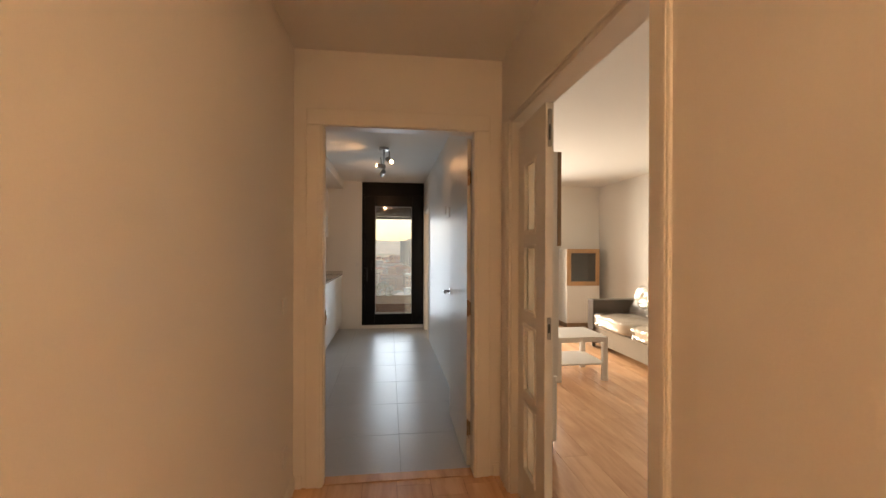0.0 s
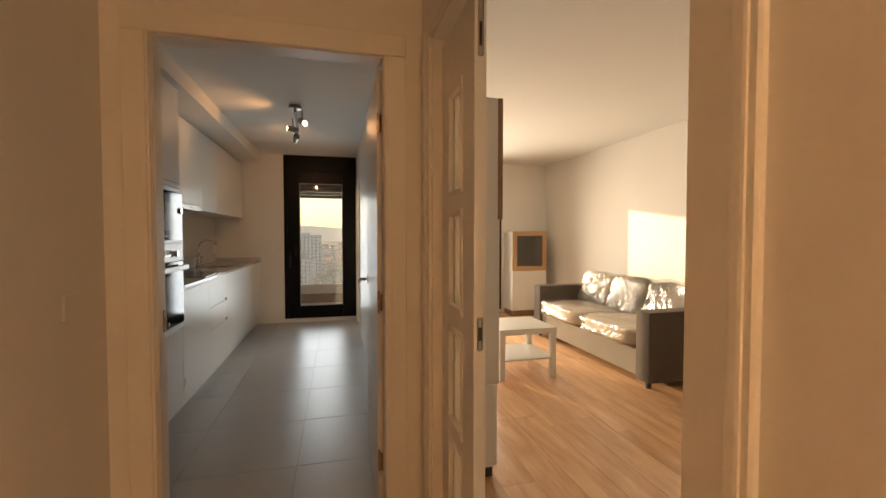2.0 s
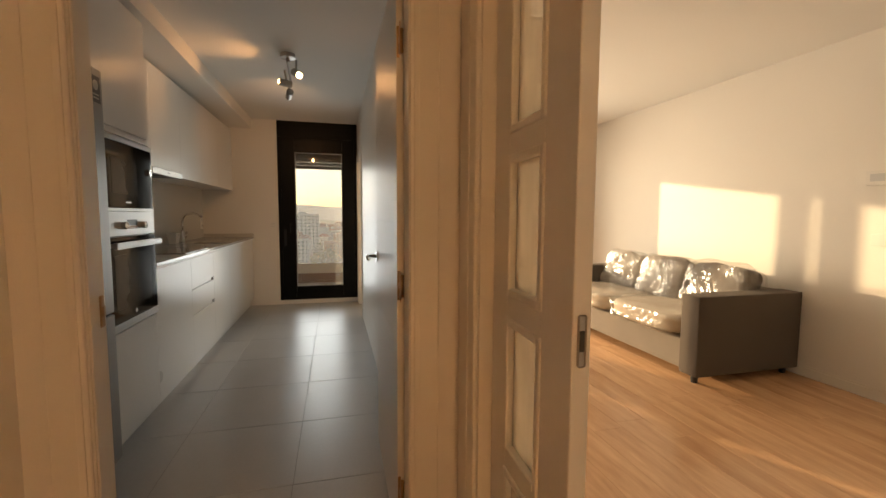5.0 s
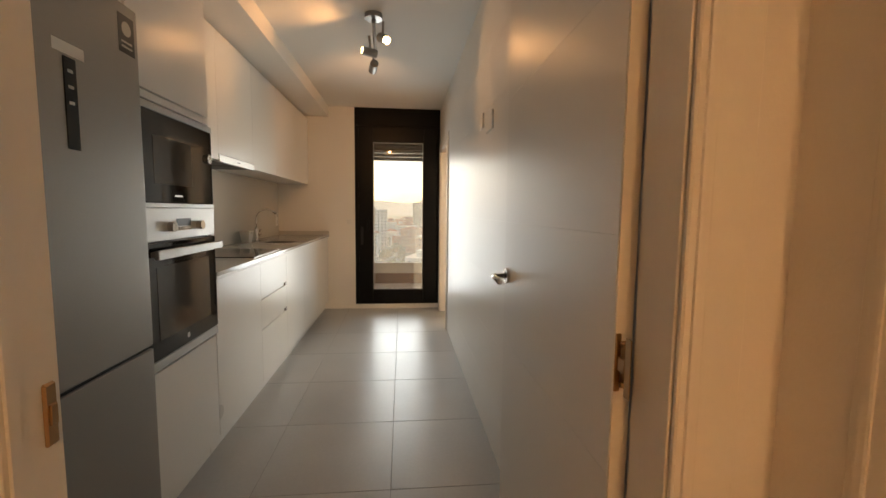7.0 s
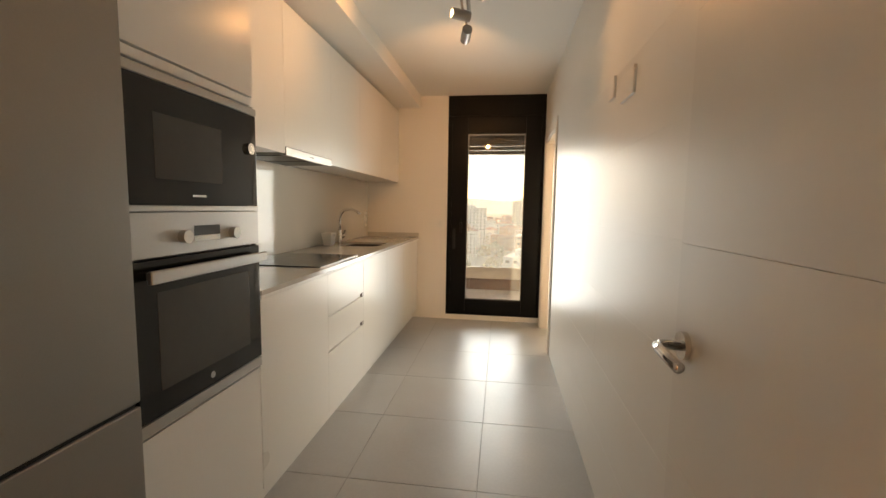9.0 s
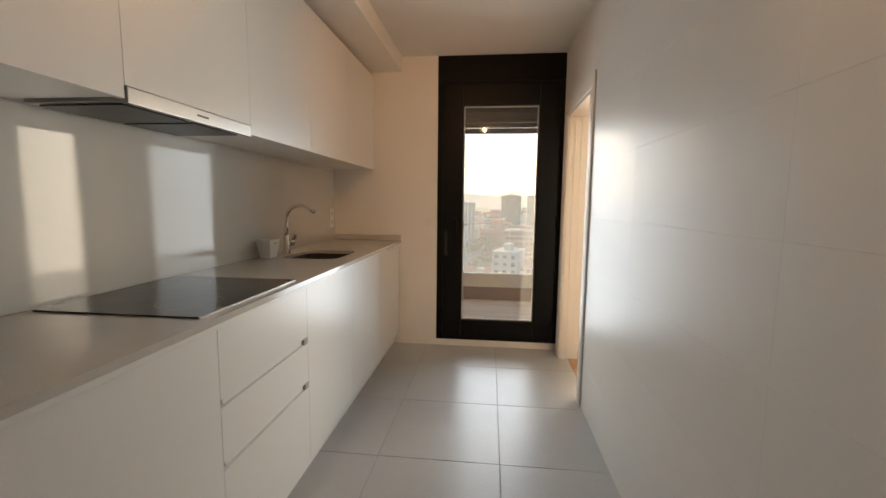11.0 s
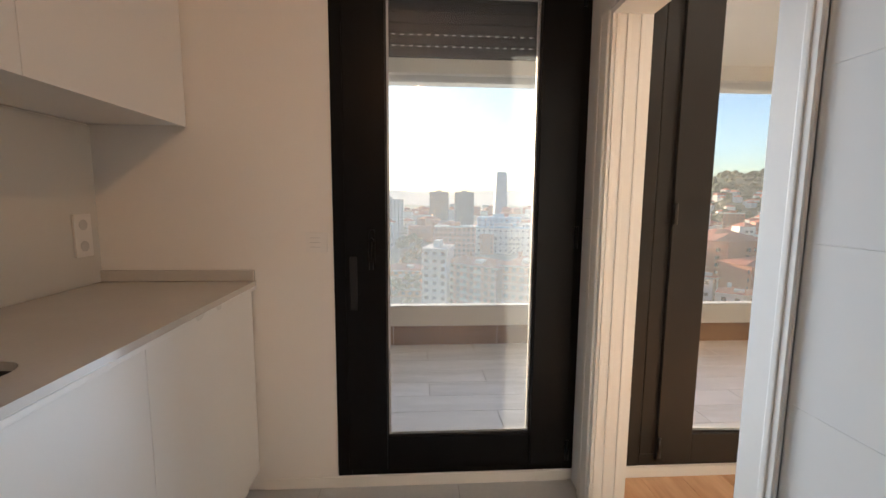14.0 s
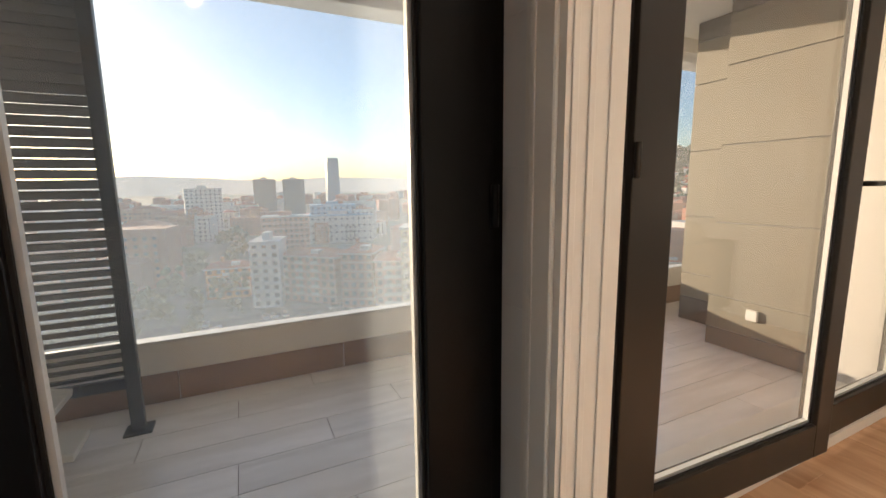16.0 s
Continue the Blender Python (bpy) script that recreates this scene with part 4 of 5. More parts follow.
def sleeve(m, a, b, outer, inner, n=28):
    """An open round sleeve with wall thickness, added to a mesh."""
    q = (b - a).to_track_quat("Z", "Y")
    rings = []
    for c, r in ((a, outer), (b, outer), (b, inner), (a, inner)):
        rings.append([m.verts.new(c + q @ Vector((r * math.cos(6.283185 * i / n), r * math.sin(6.283185 * i / n), 0))) for i in range(n)])
    for r0, r1 in zip(rings, rings[1:]):
        for i in range(n):
            m.faces.new((r0[i], r0[(i + 1) % n], r1[(i + 1) % n], r1[i]))


M_BULB = glow("lit_bulb", (1.0, 0.62, 0.30), 20.0)
spot = thing("ceiling_spotlight", (-0.03, 4.86, CEIL), "brushed steel ceiling light with three lit spot heads", "ceiling light")
part("canopy", rod((-0.03, 4.74, CEIL - 0.03), (-0.03, 4.74, CEIL + 0.0005), 0.055, 32), M_STEEL, spot)
part("bar", rod((-0.03, 4.72, 2.40), (-0.035, 5.02, 2.33), 0.011, 14), M_STEEL, spot)
part("stem", rod((-0.03, 4.74, 2.425), (-0.03, 4.74, 2.39), 0.012, 14), M_STEEL, spot)
SPOTS = (((0.03, 4.78, 2.325), (0.55, 3.85, 1.78), 2.0), ((-0.07, 4.90, 2.28), (-1.0, 4.45, 2.33), 3.1), ((-0.05, 5.02, 2.225), (-0.5, 7.18, 1.8), 6.0))
for (hx, hy, hz), aim, watts in SPOTS:
    d = (Vector(aim) - Vector((hx, hy, hz))).normalized()
    p = Vector((hx, hy, hz))
    cup = rod(p - d * 0.05, p + d * 0.024, 0.028, 28)
    sleeve(cup, p + d * 0.0235, p + d * 0.052, 0.028, 0.0255)
    head = part("spot_head", cup, M_STEEL, spot)
    part("neck", rod(p - d * 0.01 + Vector((0, -0.01, 0.02)), p + Vector((0, -0.03, 0.095)), 0.007, 10), M_STEEL, head)
    part("bulb", rod(p + d * 0.0245, p + d * 0.030, 0.019, 24), M_BULB, head, "glowing warm bulb")
    ld = bpy.data.lights.new("spot_lamp", "SPOT")
    ld.energy, ld.color, ld.spot_size, ld.spot_blend, ld.shadow_soft_size = watts, (1.0, 0.50, 0.20), radians(100), 0.9, 0.02
    lo_ = new("spot_lamp", ld)
    lo_.matrix_world = look(p + d * 0.056, Vector(aim))

# Unseen lamp, added to give the hall its warm light.
hl = thing("added_hall_lamp", (0.55, -0.65, CEIL), "unseen round ceiling lamp added to light the hall", "ceiling light")
part("base", rod((0.55, -0.65, CEIL - 0.02), (0.55, -0.65, CEIL + 0.0005), 0.13, 36), M_PLASTIC, hl)
part("diffuser", rod((0.55, -0.65, CEIL - 0.075), (0.55, -0.65, CEIL - 0.0205), 0.10, 36, 0.125), glow("lit_diffuser", (1.0, 0.57, 0.27), 46.0), hl, "glowing opal diffuser")


# ---- living room ----
def cushion(cx, cy, cz, sx, sy, sz, seed, lump=0.02, n=10, power=5.0):
    """A soft, slightly lumpy box: a rounded block on a grid."""
    b = bmesh.new()
    bmesh.ops.create_cube(b, size=2)
    bmesh.ops.subdivide_edges(b, edges=b.edges[:], cuts=n, use_grid_fill=True)
    for v in b.verts:
        x, y, z = v.co
        r = (abs(x) ** power + abs(y) ** power + abs(z) ** power) ** (1 / power)
        q = v.co / r
        wob = noise.noise(Vector((q.x * 1.7 + seed, q.y * 1.7, q.z * 1.7))) * lump
        v.co = Vector((cx + q.x * (sx / 2 + wob), cy + q.y * (sy / 2 + wob), cz + q.z * (sz / 2 + wob)))
    return b


def wrap(cx, cy, cz, sx, sy, sz, seed):
    """A crumpled plastic cover a little larger than its cushion."""
    b = cushion(cx, cy, cz, sx + 0.03, sy + 0.03, sz + 0.03, seed, 0.02, 34, 6.0)
    for v in b.verts:
        d = (v.co - Vector((cx, cy, cz))).normalized()
        k = 1 - abs(noise.noise(Vector((v.co.x * 5 + seed + v.co.y * 6, v.co.y * 9, v.co.z * 11)))) * 2
        k2 = 1 - abs(noise.noise(Vector((v.co.x * 24 + seed, v.co.y * 30 + v.co.x * 14, v.co.z * 26)))) * 2
        v.co += d * (0.006 * k + 0.006 * k2)
    return b


def tilt(b, cx, cy, cz, deg):
    bmesh.ops.rotate(b, cent=(cx, cy, cz), matrix=Matrix.Rotation(radians(deg), 3, "Y"), verts=b.verts)
    return b


wm = bpy.data.materials.new("plastic_film")
wm.use_nodes = True
n_, l_ = wm.node_tree.nodes, wm.node_tree.links
n_.remove(n_["Principled BSDF"])
cl_, gl_, lwt_, mx_ = n_.new("ShaderNodeBsdfTransparent"), n_.new("ShaderNodeBsdfGlossy"), n_.new("ShaderNodeLayerWeight"), n_.new("ShaderNodeMixShader")
fr_ = n_.new("ShaderNodeMapRange")
fr_.inputs["To Min"].default_value, fr_.inputs["To Max"].default_value = 0.05, 0.34
hz_, mx2_ = n_.new("ShaderNodeBsdfDiffuse"), n_.new("ShaderNodeMixShader")
gl_.inputs["Roughness"].default_value = 0.24
lwt_.inputs["Blend"].default_value = 0.3
l_.new(lwt_.outputs["Facing"], fr_.inputs["Value"])
hz_.inputs["Color"].default_value = (0.8, 0.76, 0.68, 1)
mx2_.inputs["Fac"].default_value = 0.09
l_.new(fr_.outputs["Result"], mx_.inputs["Fac"])
l_.new(cl_.outputs["BSDF"], mx_.inputs[1])
l_.new(gl_.outputs["BSDF"], mx_.inputs[2])
l_.new(mx_.outputs["Shader"], mx2_.inputs[1])
l_.new(hz_.outputs["BSDF"], mx2_.inputs[2])
l_.new(mx2_.outputs["Shader"], n_["Material Output"].inputs["Surface"])
M_WRAP = wm

S_X0, S_X1, S_Y0, S_Y1 = 2.79, 3.755, 3.56, 5.62
sofa = thing("sofa", (3.25, 4.6, 0), "charcoal fabric three-seat sofa with plastic-wrapped cushions", "sofa")
# The base takes a lighter copy: sun on its front is painted in.
part("base_frame", box(S_X0 + 0.03, S_Y0 + 0.165, 0.075, S_X1, S_Y1 - 0.165, 0.30, 0.015, 3), M_SOFAHALFSUN, sofa)
part("back_frame", box(S_X1 - 0.16, S_Y0 + 0.165, 0.30, S_X1, S_Y1 - 0.165, 0.64, 0.02, 3), M_SOFA, sofa)
for y in (S_Y0, S_Y1 - 0.16):
    arm = part("armrest", box(S_X0, y, 0.06, S_X1, y + 0.16, 0.648, 0.014, 3), M_SOFA, sofa)
    pp = bmesh.new()
    for yy in (y + 0.005, y + 0.155):
        tube([(S_X0 + 0.005, yy, 0.07), (S_X0 + 0.005, yy, 0.64), (S_X1 - 0.01, yy, 0.645)], 0.004, 8, into=pp)
    part("piping", pp, M_SOFA, arm)
for x in (S_X0 + 0.06, S_X1 - 0.06):
    for y in (S_Y0 + 0.07, S_Y1 - 0.07):
        part("foot", rod((x, y, 0.0), (x, y, 0.065), 0.022, 16, 0.026), M_DARKPL, sofa)
SEAT = (S_Y1 - S_Y0 - 0.33) / 2
for k in range(2):
    cy = S_Y0 + 0.165 + SEAT * (k + 0.5)
    c = part("seat_cushion", cushion(3.17, cy, 0.385, 0.80, SEAT - 0.01, 0.17, k * 7.1, 0.012), M_SOFASUN, sofa, "charcoal seat cushion in clear plastic, coloured as sunlit", True)
    part("plastic_cover", wrap(3.17, cy, 0.385, 0.80, SEAT - 0.02, 0.17, 3.3 + k * 5), M_WRAP, c, "crumpled clear plastic film")
W3 = (S_Y1 - S_Y0 - 0.33) / 3
for k in range(3):
    cy = S_Y0 + 0.165 + W3 * (k + 0.5)
    c = part("back_cushion", tilt(cushion(3.46, cy, 0.60, 0.22, W3 + 0.01, 0.42, 20 + k * 3.7, 0.03), 3.46, cy, 0.60, 22), M_SOFAHALFSUN if k else M_SOFA, sofa, "charcoal back cushion in clear plastic, some toned as sunlit", True)
    part("plastic_cover", tilt(wrap(3.46, cy, 0.60, 0.22, W3, 0.42, 40 + k * 6), 3.46, cy, 0.60, 22), M_WRAP, c, "crumpled clear plastic film")

ct = thing("coffee_table", (1.97, 4.5, 0), "white square coffee table with a low shelf", "table")
TX0, TX1, TY0, TY1 = 1.70, 2.245, 4.075, 4.62
part("tabletop", box(TX0, TY0, 0.40, TX1, TY1, 0.45, 0.002, 2), M_TABLE, ct)
part("shelf", box(TX0 + 0.01, TY0 + 0.01, 0.165, TX1 - 0.01, TY1 - 0.01, 0.18, 0.001), M_TABLE, ct)
for x in (TX0 + 0.001, TX1 - 0.051):
    for y in (TY0 + 0.001, TY1 - 0.051):
        part("leg", box(x, y, 0.0, x + 0.05, y + 0.05, 0.40, 0.002), M_TABLE, ct)

cb = thing("display_cabinet", (3.33, 6.98, 0), "white cabinet with an oak-framed glass door above", "cabinet")
C0, C1, CF = 3.002, 3.583, 6.785
part("plinth", box(C0 + 0.02, CF + 0.03, 0.0, C1 - 0.02, K_N - 0.015, 0.09), M_WALNUT, cb)
ca = bmesh.new()
for a in ((C0, CF + 0.02, 0.09, C0 + 0.018, K_N - 0.014, 1.345), (C1 - 0.018, CF + 0.02, 0.09, C1, K_N - 0.014, 1.345), (C0 + 0.018, CF + 0.021, 0.09, C1 - 0.018, K_N - 0.014, 0.108),
          (C0 + 0.018, CF + 0.021, 1.327, C1 - 0.018, K_N - 0.014, 1.345), (C0 + 0.018, K_N - 0.022, 0.108, C1 - 0.018, K_N - 0.014, 1.327), (C0 + 0.018, CF + 0.021, 0.71, C1 - 0.018, K_N - 0.022, 0.728)):
    box(*a, into=ca)
part("carcass", ca, M_CAB, cb, "white carcass")
part("lower_door", box(C0 + 0.002, CF, 0.095, C1 - 0.002, CF + 0.018, 0.715, 0.002), M_CAB, cb)
gd = part("glass_door", box(C0 + 0.07, CF + 0.007, 0.79, C1 - 0.07, CF + 0.012, 1.275), glass("smoky_glass", (0.75, 0.73, 0.7), film_share=0.15), cb, "smoky glass pane")
for a in ((C0 + 0.002, CF, 0.722, C0 + 0.072, CF + 0.019, 1.343), (C1 - 0.072, CF, 0.722, C1 - 0.002, CF + 0.019, 1.343), (C0 + 0.072, CF, 0.722, C1 - 0.072, CF + 0.018, 0.792), (C0 + 0.072, CF, 1.273, C1 - 0.072, CF + 0.018, 1.343)):
    part("oak_frame", box(*a, 0.002), M_OAKFRAME, gd, "light oak frame")

uw = thing("hanging_cabinet", (0.97, 3.4, 1.36), "white wall cabinet with a brown veneered front", "cabinet")
part("body", box(L_L + 0.005, 2.755, 1.362, 1.150, 4.1, 1.995, 0.002), M_CAB, uw)
part("door", box(1.151, 2.755, 1.362, 1.178, 3.42, 1.995, 0.002), M_WALNUT, uw, "brown veneered door")
part("door", box(1.151, 3.423, 1.362, 1.178, 4.1, 1.995, 0.002), M_WALNUT, uw, "brown veneered door")
tv = thing("low_sideboard", (0.97, 3.5, 0), "low white sideboard on small feet", "sideboard")
part("body", box(L_L + 0.018, 2.725, 0.06, 1.12, 4.4, 0.497, 0.002), M_CAB, tv)
part("end_panel", box(L_L + 0.018, 2.727, 0.4975, 1.149, 2.749, 1.3615, 0.001), M_CAB, tv, "upright white end panel")
for y0, y1 in ((2.727, 3.28), (3.283, 3.84), (3.843, 4.398)):
    part("door", box(1.121, y0, 0.065, 1.139, y1, 0.492, 0.002), M_CAB, tv)
for x in (L_L + 0.06, 1.10):
    for y in (2.76, 4.36):
        part("foot", box(x - 0.02, y - 0.02, 0, x + 0.02, y + 0.02, 0.06, 0.003), M_DARKPL, tv)

# ---- balcony ----
PAR = 8.985
balc = thing("balcony_floor", (0, 8.2, 0), "wood-look porcelain plank balcony floor", "floor", kind="structure")
part("slab", box(-3.2, OUT, -0.35, 6.2, 9.3, -0.006), M_DECKGAP, balc)
par = thing("balcony_parapet", (0, PAR, 0), "low white parapet with brown tiled skirting", "parapet", kind="structure")
part("upstand", box(-3.2, PAR + 0.012, -0.35, 6.2, PAR + 0.10, 0.175), M_CONC, par)
part("coping", box(-3.2, PAR - 0.035, 0.175, 6.2, PAR + 0.10, 0.340, 0.006, 2), M_CONC, par, "white painted band")
part("glass_channel", box(-3.2, PAR - 0.03, 0.340, 6.2, PAR, 0.352, 0.002), M_GREYWHITE, par)
for k in range(10):
    x = -3.0 + k * 0.905
    part("skirting_tile", box(x, PAR, -0.005, x + 0.9, PAR + 0.011, 0.174, 0.001), M_SKIRT, par)
# The panels' film puts the haze over the city into the glass.
gp = thing("balcony_glazing", (0, PAR - 0.015, 0.35), "frameless glass panels above the parapet, filmed to put haze over the town", "glazing", kind="structure")
for x0, x1, pm_ in ((-3.1, 1.895, M_HAZEPANE), (1.9, 6.0, M_FILM)):
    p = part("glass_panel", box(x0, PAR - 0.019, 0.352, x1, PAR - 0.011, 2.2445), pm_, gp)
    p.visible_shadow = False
solid("balcony_ceiling", box(-3.2, OUT, 2.36, 6.2, 9.3, 2.8), M_CEIL, "white balcony ceiling", "ceiling", kind="structure")
solid("balcony_beam", box(-3.2, 8.90, 2.245, 6.2, 9.3, 2.36), M_CEIL, "white beam along the balcony edge", "beam", kind="structure")
# The last hole carries the corridor's added window through the facade.
solid("wall_facade", wall_x(-3.2, 6.2, OUT + 0.001, OUT + 0.03, 0, 2.36, [(BD[0] - 0.01, BD[1] + 0.01, 0, 2.3), (LW[0] - 0.01, LW[1] + 0.01, 0, 2.3), (4.49, 5.71, 0.4, 2.2)]), M_CLAD, "beige facade around the windows", "wall", kind="structure")
solid("balcony_end_wall", box(-3.4, OUT, 0, -3.2, 9.3, 2.8), M_CLAD, "beige wall at the end of the balcony", "wall", kind="structure")


def pier(x0, y0, x1, y1, courses, label):
    p = thing("facade_pier", ((x0 + x1) / 2, (y0 + y1) / 2, 0), label, "pier", kind="structure")
    part("core", box(x0 + 0.012, y0 + 0.0, 0.0, x1, y1 - 0.012, 2.36), M_GROUT, p)
    for za, zb in zip(courses, courses[1:]):
        dark = za < 0.05 or za > 2.1
        part("panel", box(x0, y0, za + 0.004, x0 + 0.012, y1, zb - 0.004, 0.002), M_CLADDARK if dark else M_CLAD, p)
        part("panel", box(x0 + 0.0125, y1 - 0.012, za + 0.004, x1, y1, zb - 0.004, 0.002), M_CLADDARK if dark else M_CLAD, p)
    return p


pier(3.04, OUT + 0.031, 4.2, 8.19, [0, 0.13, 0.36, 0.87, 1.385, 1.895, 2.21, 2.36], "beige panelled facade pier with a dark plinth")
pier(3.40, 8.191, 4.2, 8.65, [0, 0.20, 0.40, 0.87, 1.385, 1.895, 2.21, 2.36], "beige panelled facade pier set back, dark plinth")
solid("balcony_end_right", box(6.0, OUT, 0, 6.2, 9.3, 2.8), M_CLAD, "beige wall at the end of the balcony", "wall", kind="structure")
# A small socket low on the pier.
lf = thing("outdoor_socket", (3.03, 7.95, 0.25), "small white outdoor socket on the pier", "socket")
part("case", box(3.018, 7.86, 0.245, 3.0395, 7.93, 0.315, 0.004), M_PLASTIC, lf)

lv = thing("louvre_screen", (-0.8, 8.71, 0), "anthracite steel louvre screen on posts", "screen")
for x in (-0.455, -1.70):
    pst = part("post", box(x, 8.69, 0.0, x + 0.055, 8.735, 2.3, 0.003), M_LOUVRE, lv)
    part("foot_plate", box(x - 0.03, 8.66, 0.0, x + 0.085, 8.765, 0.012, 0.002), M_LOUVRE, pst)
for z in (0.225, 2.25):
    part("rail", box(-1.645, 8.695, z, -0.455, 8.73, z + 0.05, 0.003), M_LOUVRE, lv)
slat = box(-0.595, -0.003, -0.027, 0.595, 0.003, 0.027, 0.001)
bmesh.ops.rotate(slat, cent=(0, 0, 0), matrix=Matrix.Rotation(radians(52), 3, "X"), verts=slat.verts)
slat_me = mesh_of("slat", slat, M_LOUVRE)
for k in range(45):
    piece("slat", slat_me, (-1.05, 8.712, 0.30 + k * 0.0435), lv)
st = thing("folding_steps", (-0.72, 8.45, 0), "pale grey metal folding steps leaning on the screen", "steps")
for k, (z, y) in enumerate(((0.10, 8.40), (0.26, 8.47))):
    tr = box(-0.95, y, z, -0.58 - 0.06 * k, y + 0.20, z + 0.035, 0.004)
    bmesh.ops.rotate(tr, cent=(-0.7, y, z), matrix=Matrix.Rotation(radians(10), 3, "Y"), verts=tr.verts)
    part("tread", tr, M_GREYWHITE, st)
for x in (-0.92, -0.80):
    part("side_rail", tube([(x, 8.40, 0.0), (x, 8.50, 0.30)], 0.014, 10), M_GREYWHITE, st)
    part("back_leg", tube([(x, 8.66, 0.0), (x, 8.52, 0.30)], 0.012, 10), M_GREYWHITE, st)


# ---- city and hills ----
STREET = -40.0
M_GROUND = material("town_ground", (0.17, 0.165, 0.14), 0.9, grain=0.05, vary=0.35, bump=0.0, stain=0.012)
M_ASPHALT = material("asphalt", (0.075, 0.075, 0.078), 0.85, grain=0.6, vary=0.2, bump=0.0, stain=0.05)
M_BRICK = material("brown_brick_facade", (0.38, 0.155, 0.10), 0.85, grain=0.8, vary=0.12, bump=0.0, stain=0.1)
M_BRICK2 = material("pink_brick_facade", (0.46, 0.215, 0.15), 0.85, grain=0.8, vary=0.12, bump=0.0, stain=0.1)
M_ORANGE = material("orange_brick_facade", (0.56, 0.24, 0.08), 0.8, grain=0.8, vary=0.1, bump=0.0, stain=0.1)
M_PALE = material("pale_render_facade", (0.55, 0.53, 0.50), 0.8, grain=0.5, vary=0.1, bump=0.0, stain=0.1)
M_GREYFAC = material("grey_facade", (0.33, 0.33, 0.34), 0.8, grain=0.5, vary=0.1, bump=0.0, stain=0.1)
M_YELLOW = material("ochre_render_facade", (0.56, 0.44, 0.24), 0.8, grain=0.5, vary=0.1, bump=0.0, stain=0.1)
M_DARKFAC = material("dark_tower_facade", (0.14, 0.14, 0.15), 0.6, grain=0.5, vary=0.1, bump=0.0, stain=0.1)
M_BLUEFAC = material("blue_glass_facade", (0.20, 0.29, 0.38), 0.25, grain=0.3, vary=0.1, bump=0.0, stain=0.1)
M_BLUEROOF = material("blue_metal_roof", (0.22, 0.38, 0.52), 0.5, grain=0.3, vary=0.1, bump=0.0, stain=0.1)
M_TILE = material("red_clay_roof", (0.40, 0.14, 0.09), 0.85, grain=2.0, vary=0.25, bump=0.0, stain=0.2)
M_PANE = material("dark_window_pane", (0.06, 0.065, 0.075), 0.2, grain=0.5, vary=0.3, bump=0.0, random_tint=0.8)
M_SURR = material("white_window_surround", (0.52, 0.50, 0.47), 0.7, grain=1, vary=0.05, bump=0.0)
M_WOODS = material("wooded_hill", (0.06, 0.078, 0.045), 0.95, grain=0.09, vary=0.55, bump=0.0, stain=0.006)
M_LEAF = material("winter_foliage", (0.11, 0.12, 0.05), 0.9, grain=0.7, vary=0.4, bump=0.0, stain=0.05)
M_CAR = material("car_paint", (0.35, 0.35, 0.36), 0.3, grain=3, vary=0.6, bump=0.0, random_tint=2.5)


def height(x, y):
    """The lie of the land: a flat town floor with a wooded hill to the north-east."""
    r, az = math.hypot(x, y), math.degrees(math.atan2(x, y))
    up = 0.0
    if 29 < az < 110:
        crest = 60 + 72 * min(max((az - 29) / 16, 0), 1) ** 0.8 + 7 * math.sin(az * 0.9) + 9 * noise.noise(Vector((az * 0.35, 0, 4)))
        rise = min(max((r - 560) / 760, 0), 1)
        up = crest * (rise * rise * (3 - 2 * rise)) * (1 - 0.25 * min(max((r - 1350) / 900, 0), 1)) * min((az - 29) / 7, 1)
        up += 10 * noise.noise(Vector((x * 0.006, y * 0.006, 1))) * rise
    return STREET + up


gb = bmesh.new()
radii = [6, 40, 80, 130, 200, 300, 420, 560] + [560 + 60 * k for k in range(1, 26)] + [2300, 2800, 3600, 4900]
rows_ = []
for r in radii:
    rows_.append([gb.verts.new((r * math.sin(radians(a * 1.0)), r * math.cos(radians(a * 1.0)), height(r * math.sin(radians(a)), r * math.cos(radians(a))))) for a in range(-180, 181, 2)])
for a, c in zip(rows_, rows_[1:]):
    for k in range(len(a) - 1):
        gb.faces.new((a[k], a[k + 1], c[k + 1], c[k]))
bmesh.ops.remove_doubles(gb, verts=gb.verts[:], dist=0.01)
for f in gb.faces:
    f.material_index = 1 if f.calc_center_median().z > STREET + 12 else 0
bmesh.ops.recalc_face_normals(gb, faces=gb.faces[:])
ground = solid("ground", gb, M_GROUND, "town floor and wooded hill far below the balcony", "ground", kind="structure", smooth=True)
ground.data.materials.append(M_WOODS)

bb = bmesh.new()
low, high = [], []
for k in range(0, 141):
    az = -70 + k
    h = 62 + 46 * math.exp(-((az + 9) / 9) ** 2) + 34 * math.exp(-((az - 14) / 7) ** 2) + 20 * noise.noise(Vector((az * 0.16, 2, 0))) + 7 * noise.noise(Vector((az * 0.6, 5, 0)))
    p = Vector((4300 * math.sin(radians(az)), 4300 * math.cos(radians(az)), 0))
    low.append(bb.verts.new((p.x * 0.75, p.y * 0.75, STREET - 3)))
    high.append(bb.verts.new((p.x, p.y, h)))
for k in range(140):
    bb.faces.new((low[k], low[k + 1], high[k + 1], high[k]))
M_FAR = material("haze_glow_range", (0.16, 0.17, 0.18), 1.0, grain=0.004, vary=0.1, bump=0.0, stain=0.001)
# Warm emission puts distance haze into the range's colour.
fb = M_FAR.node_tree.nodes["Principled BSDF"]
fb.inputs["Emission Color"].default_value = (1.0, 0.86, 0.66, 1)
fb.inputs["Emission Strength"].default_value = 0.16
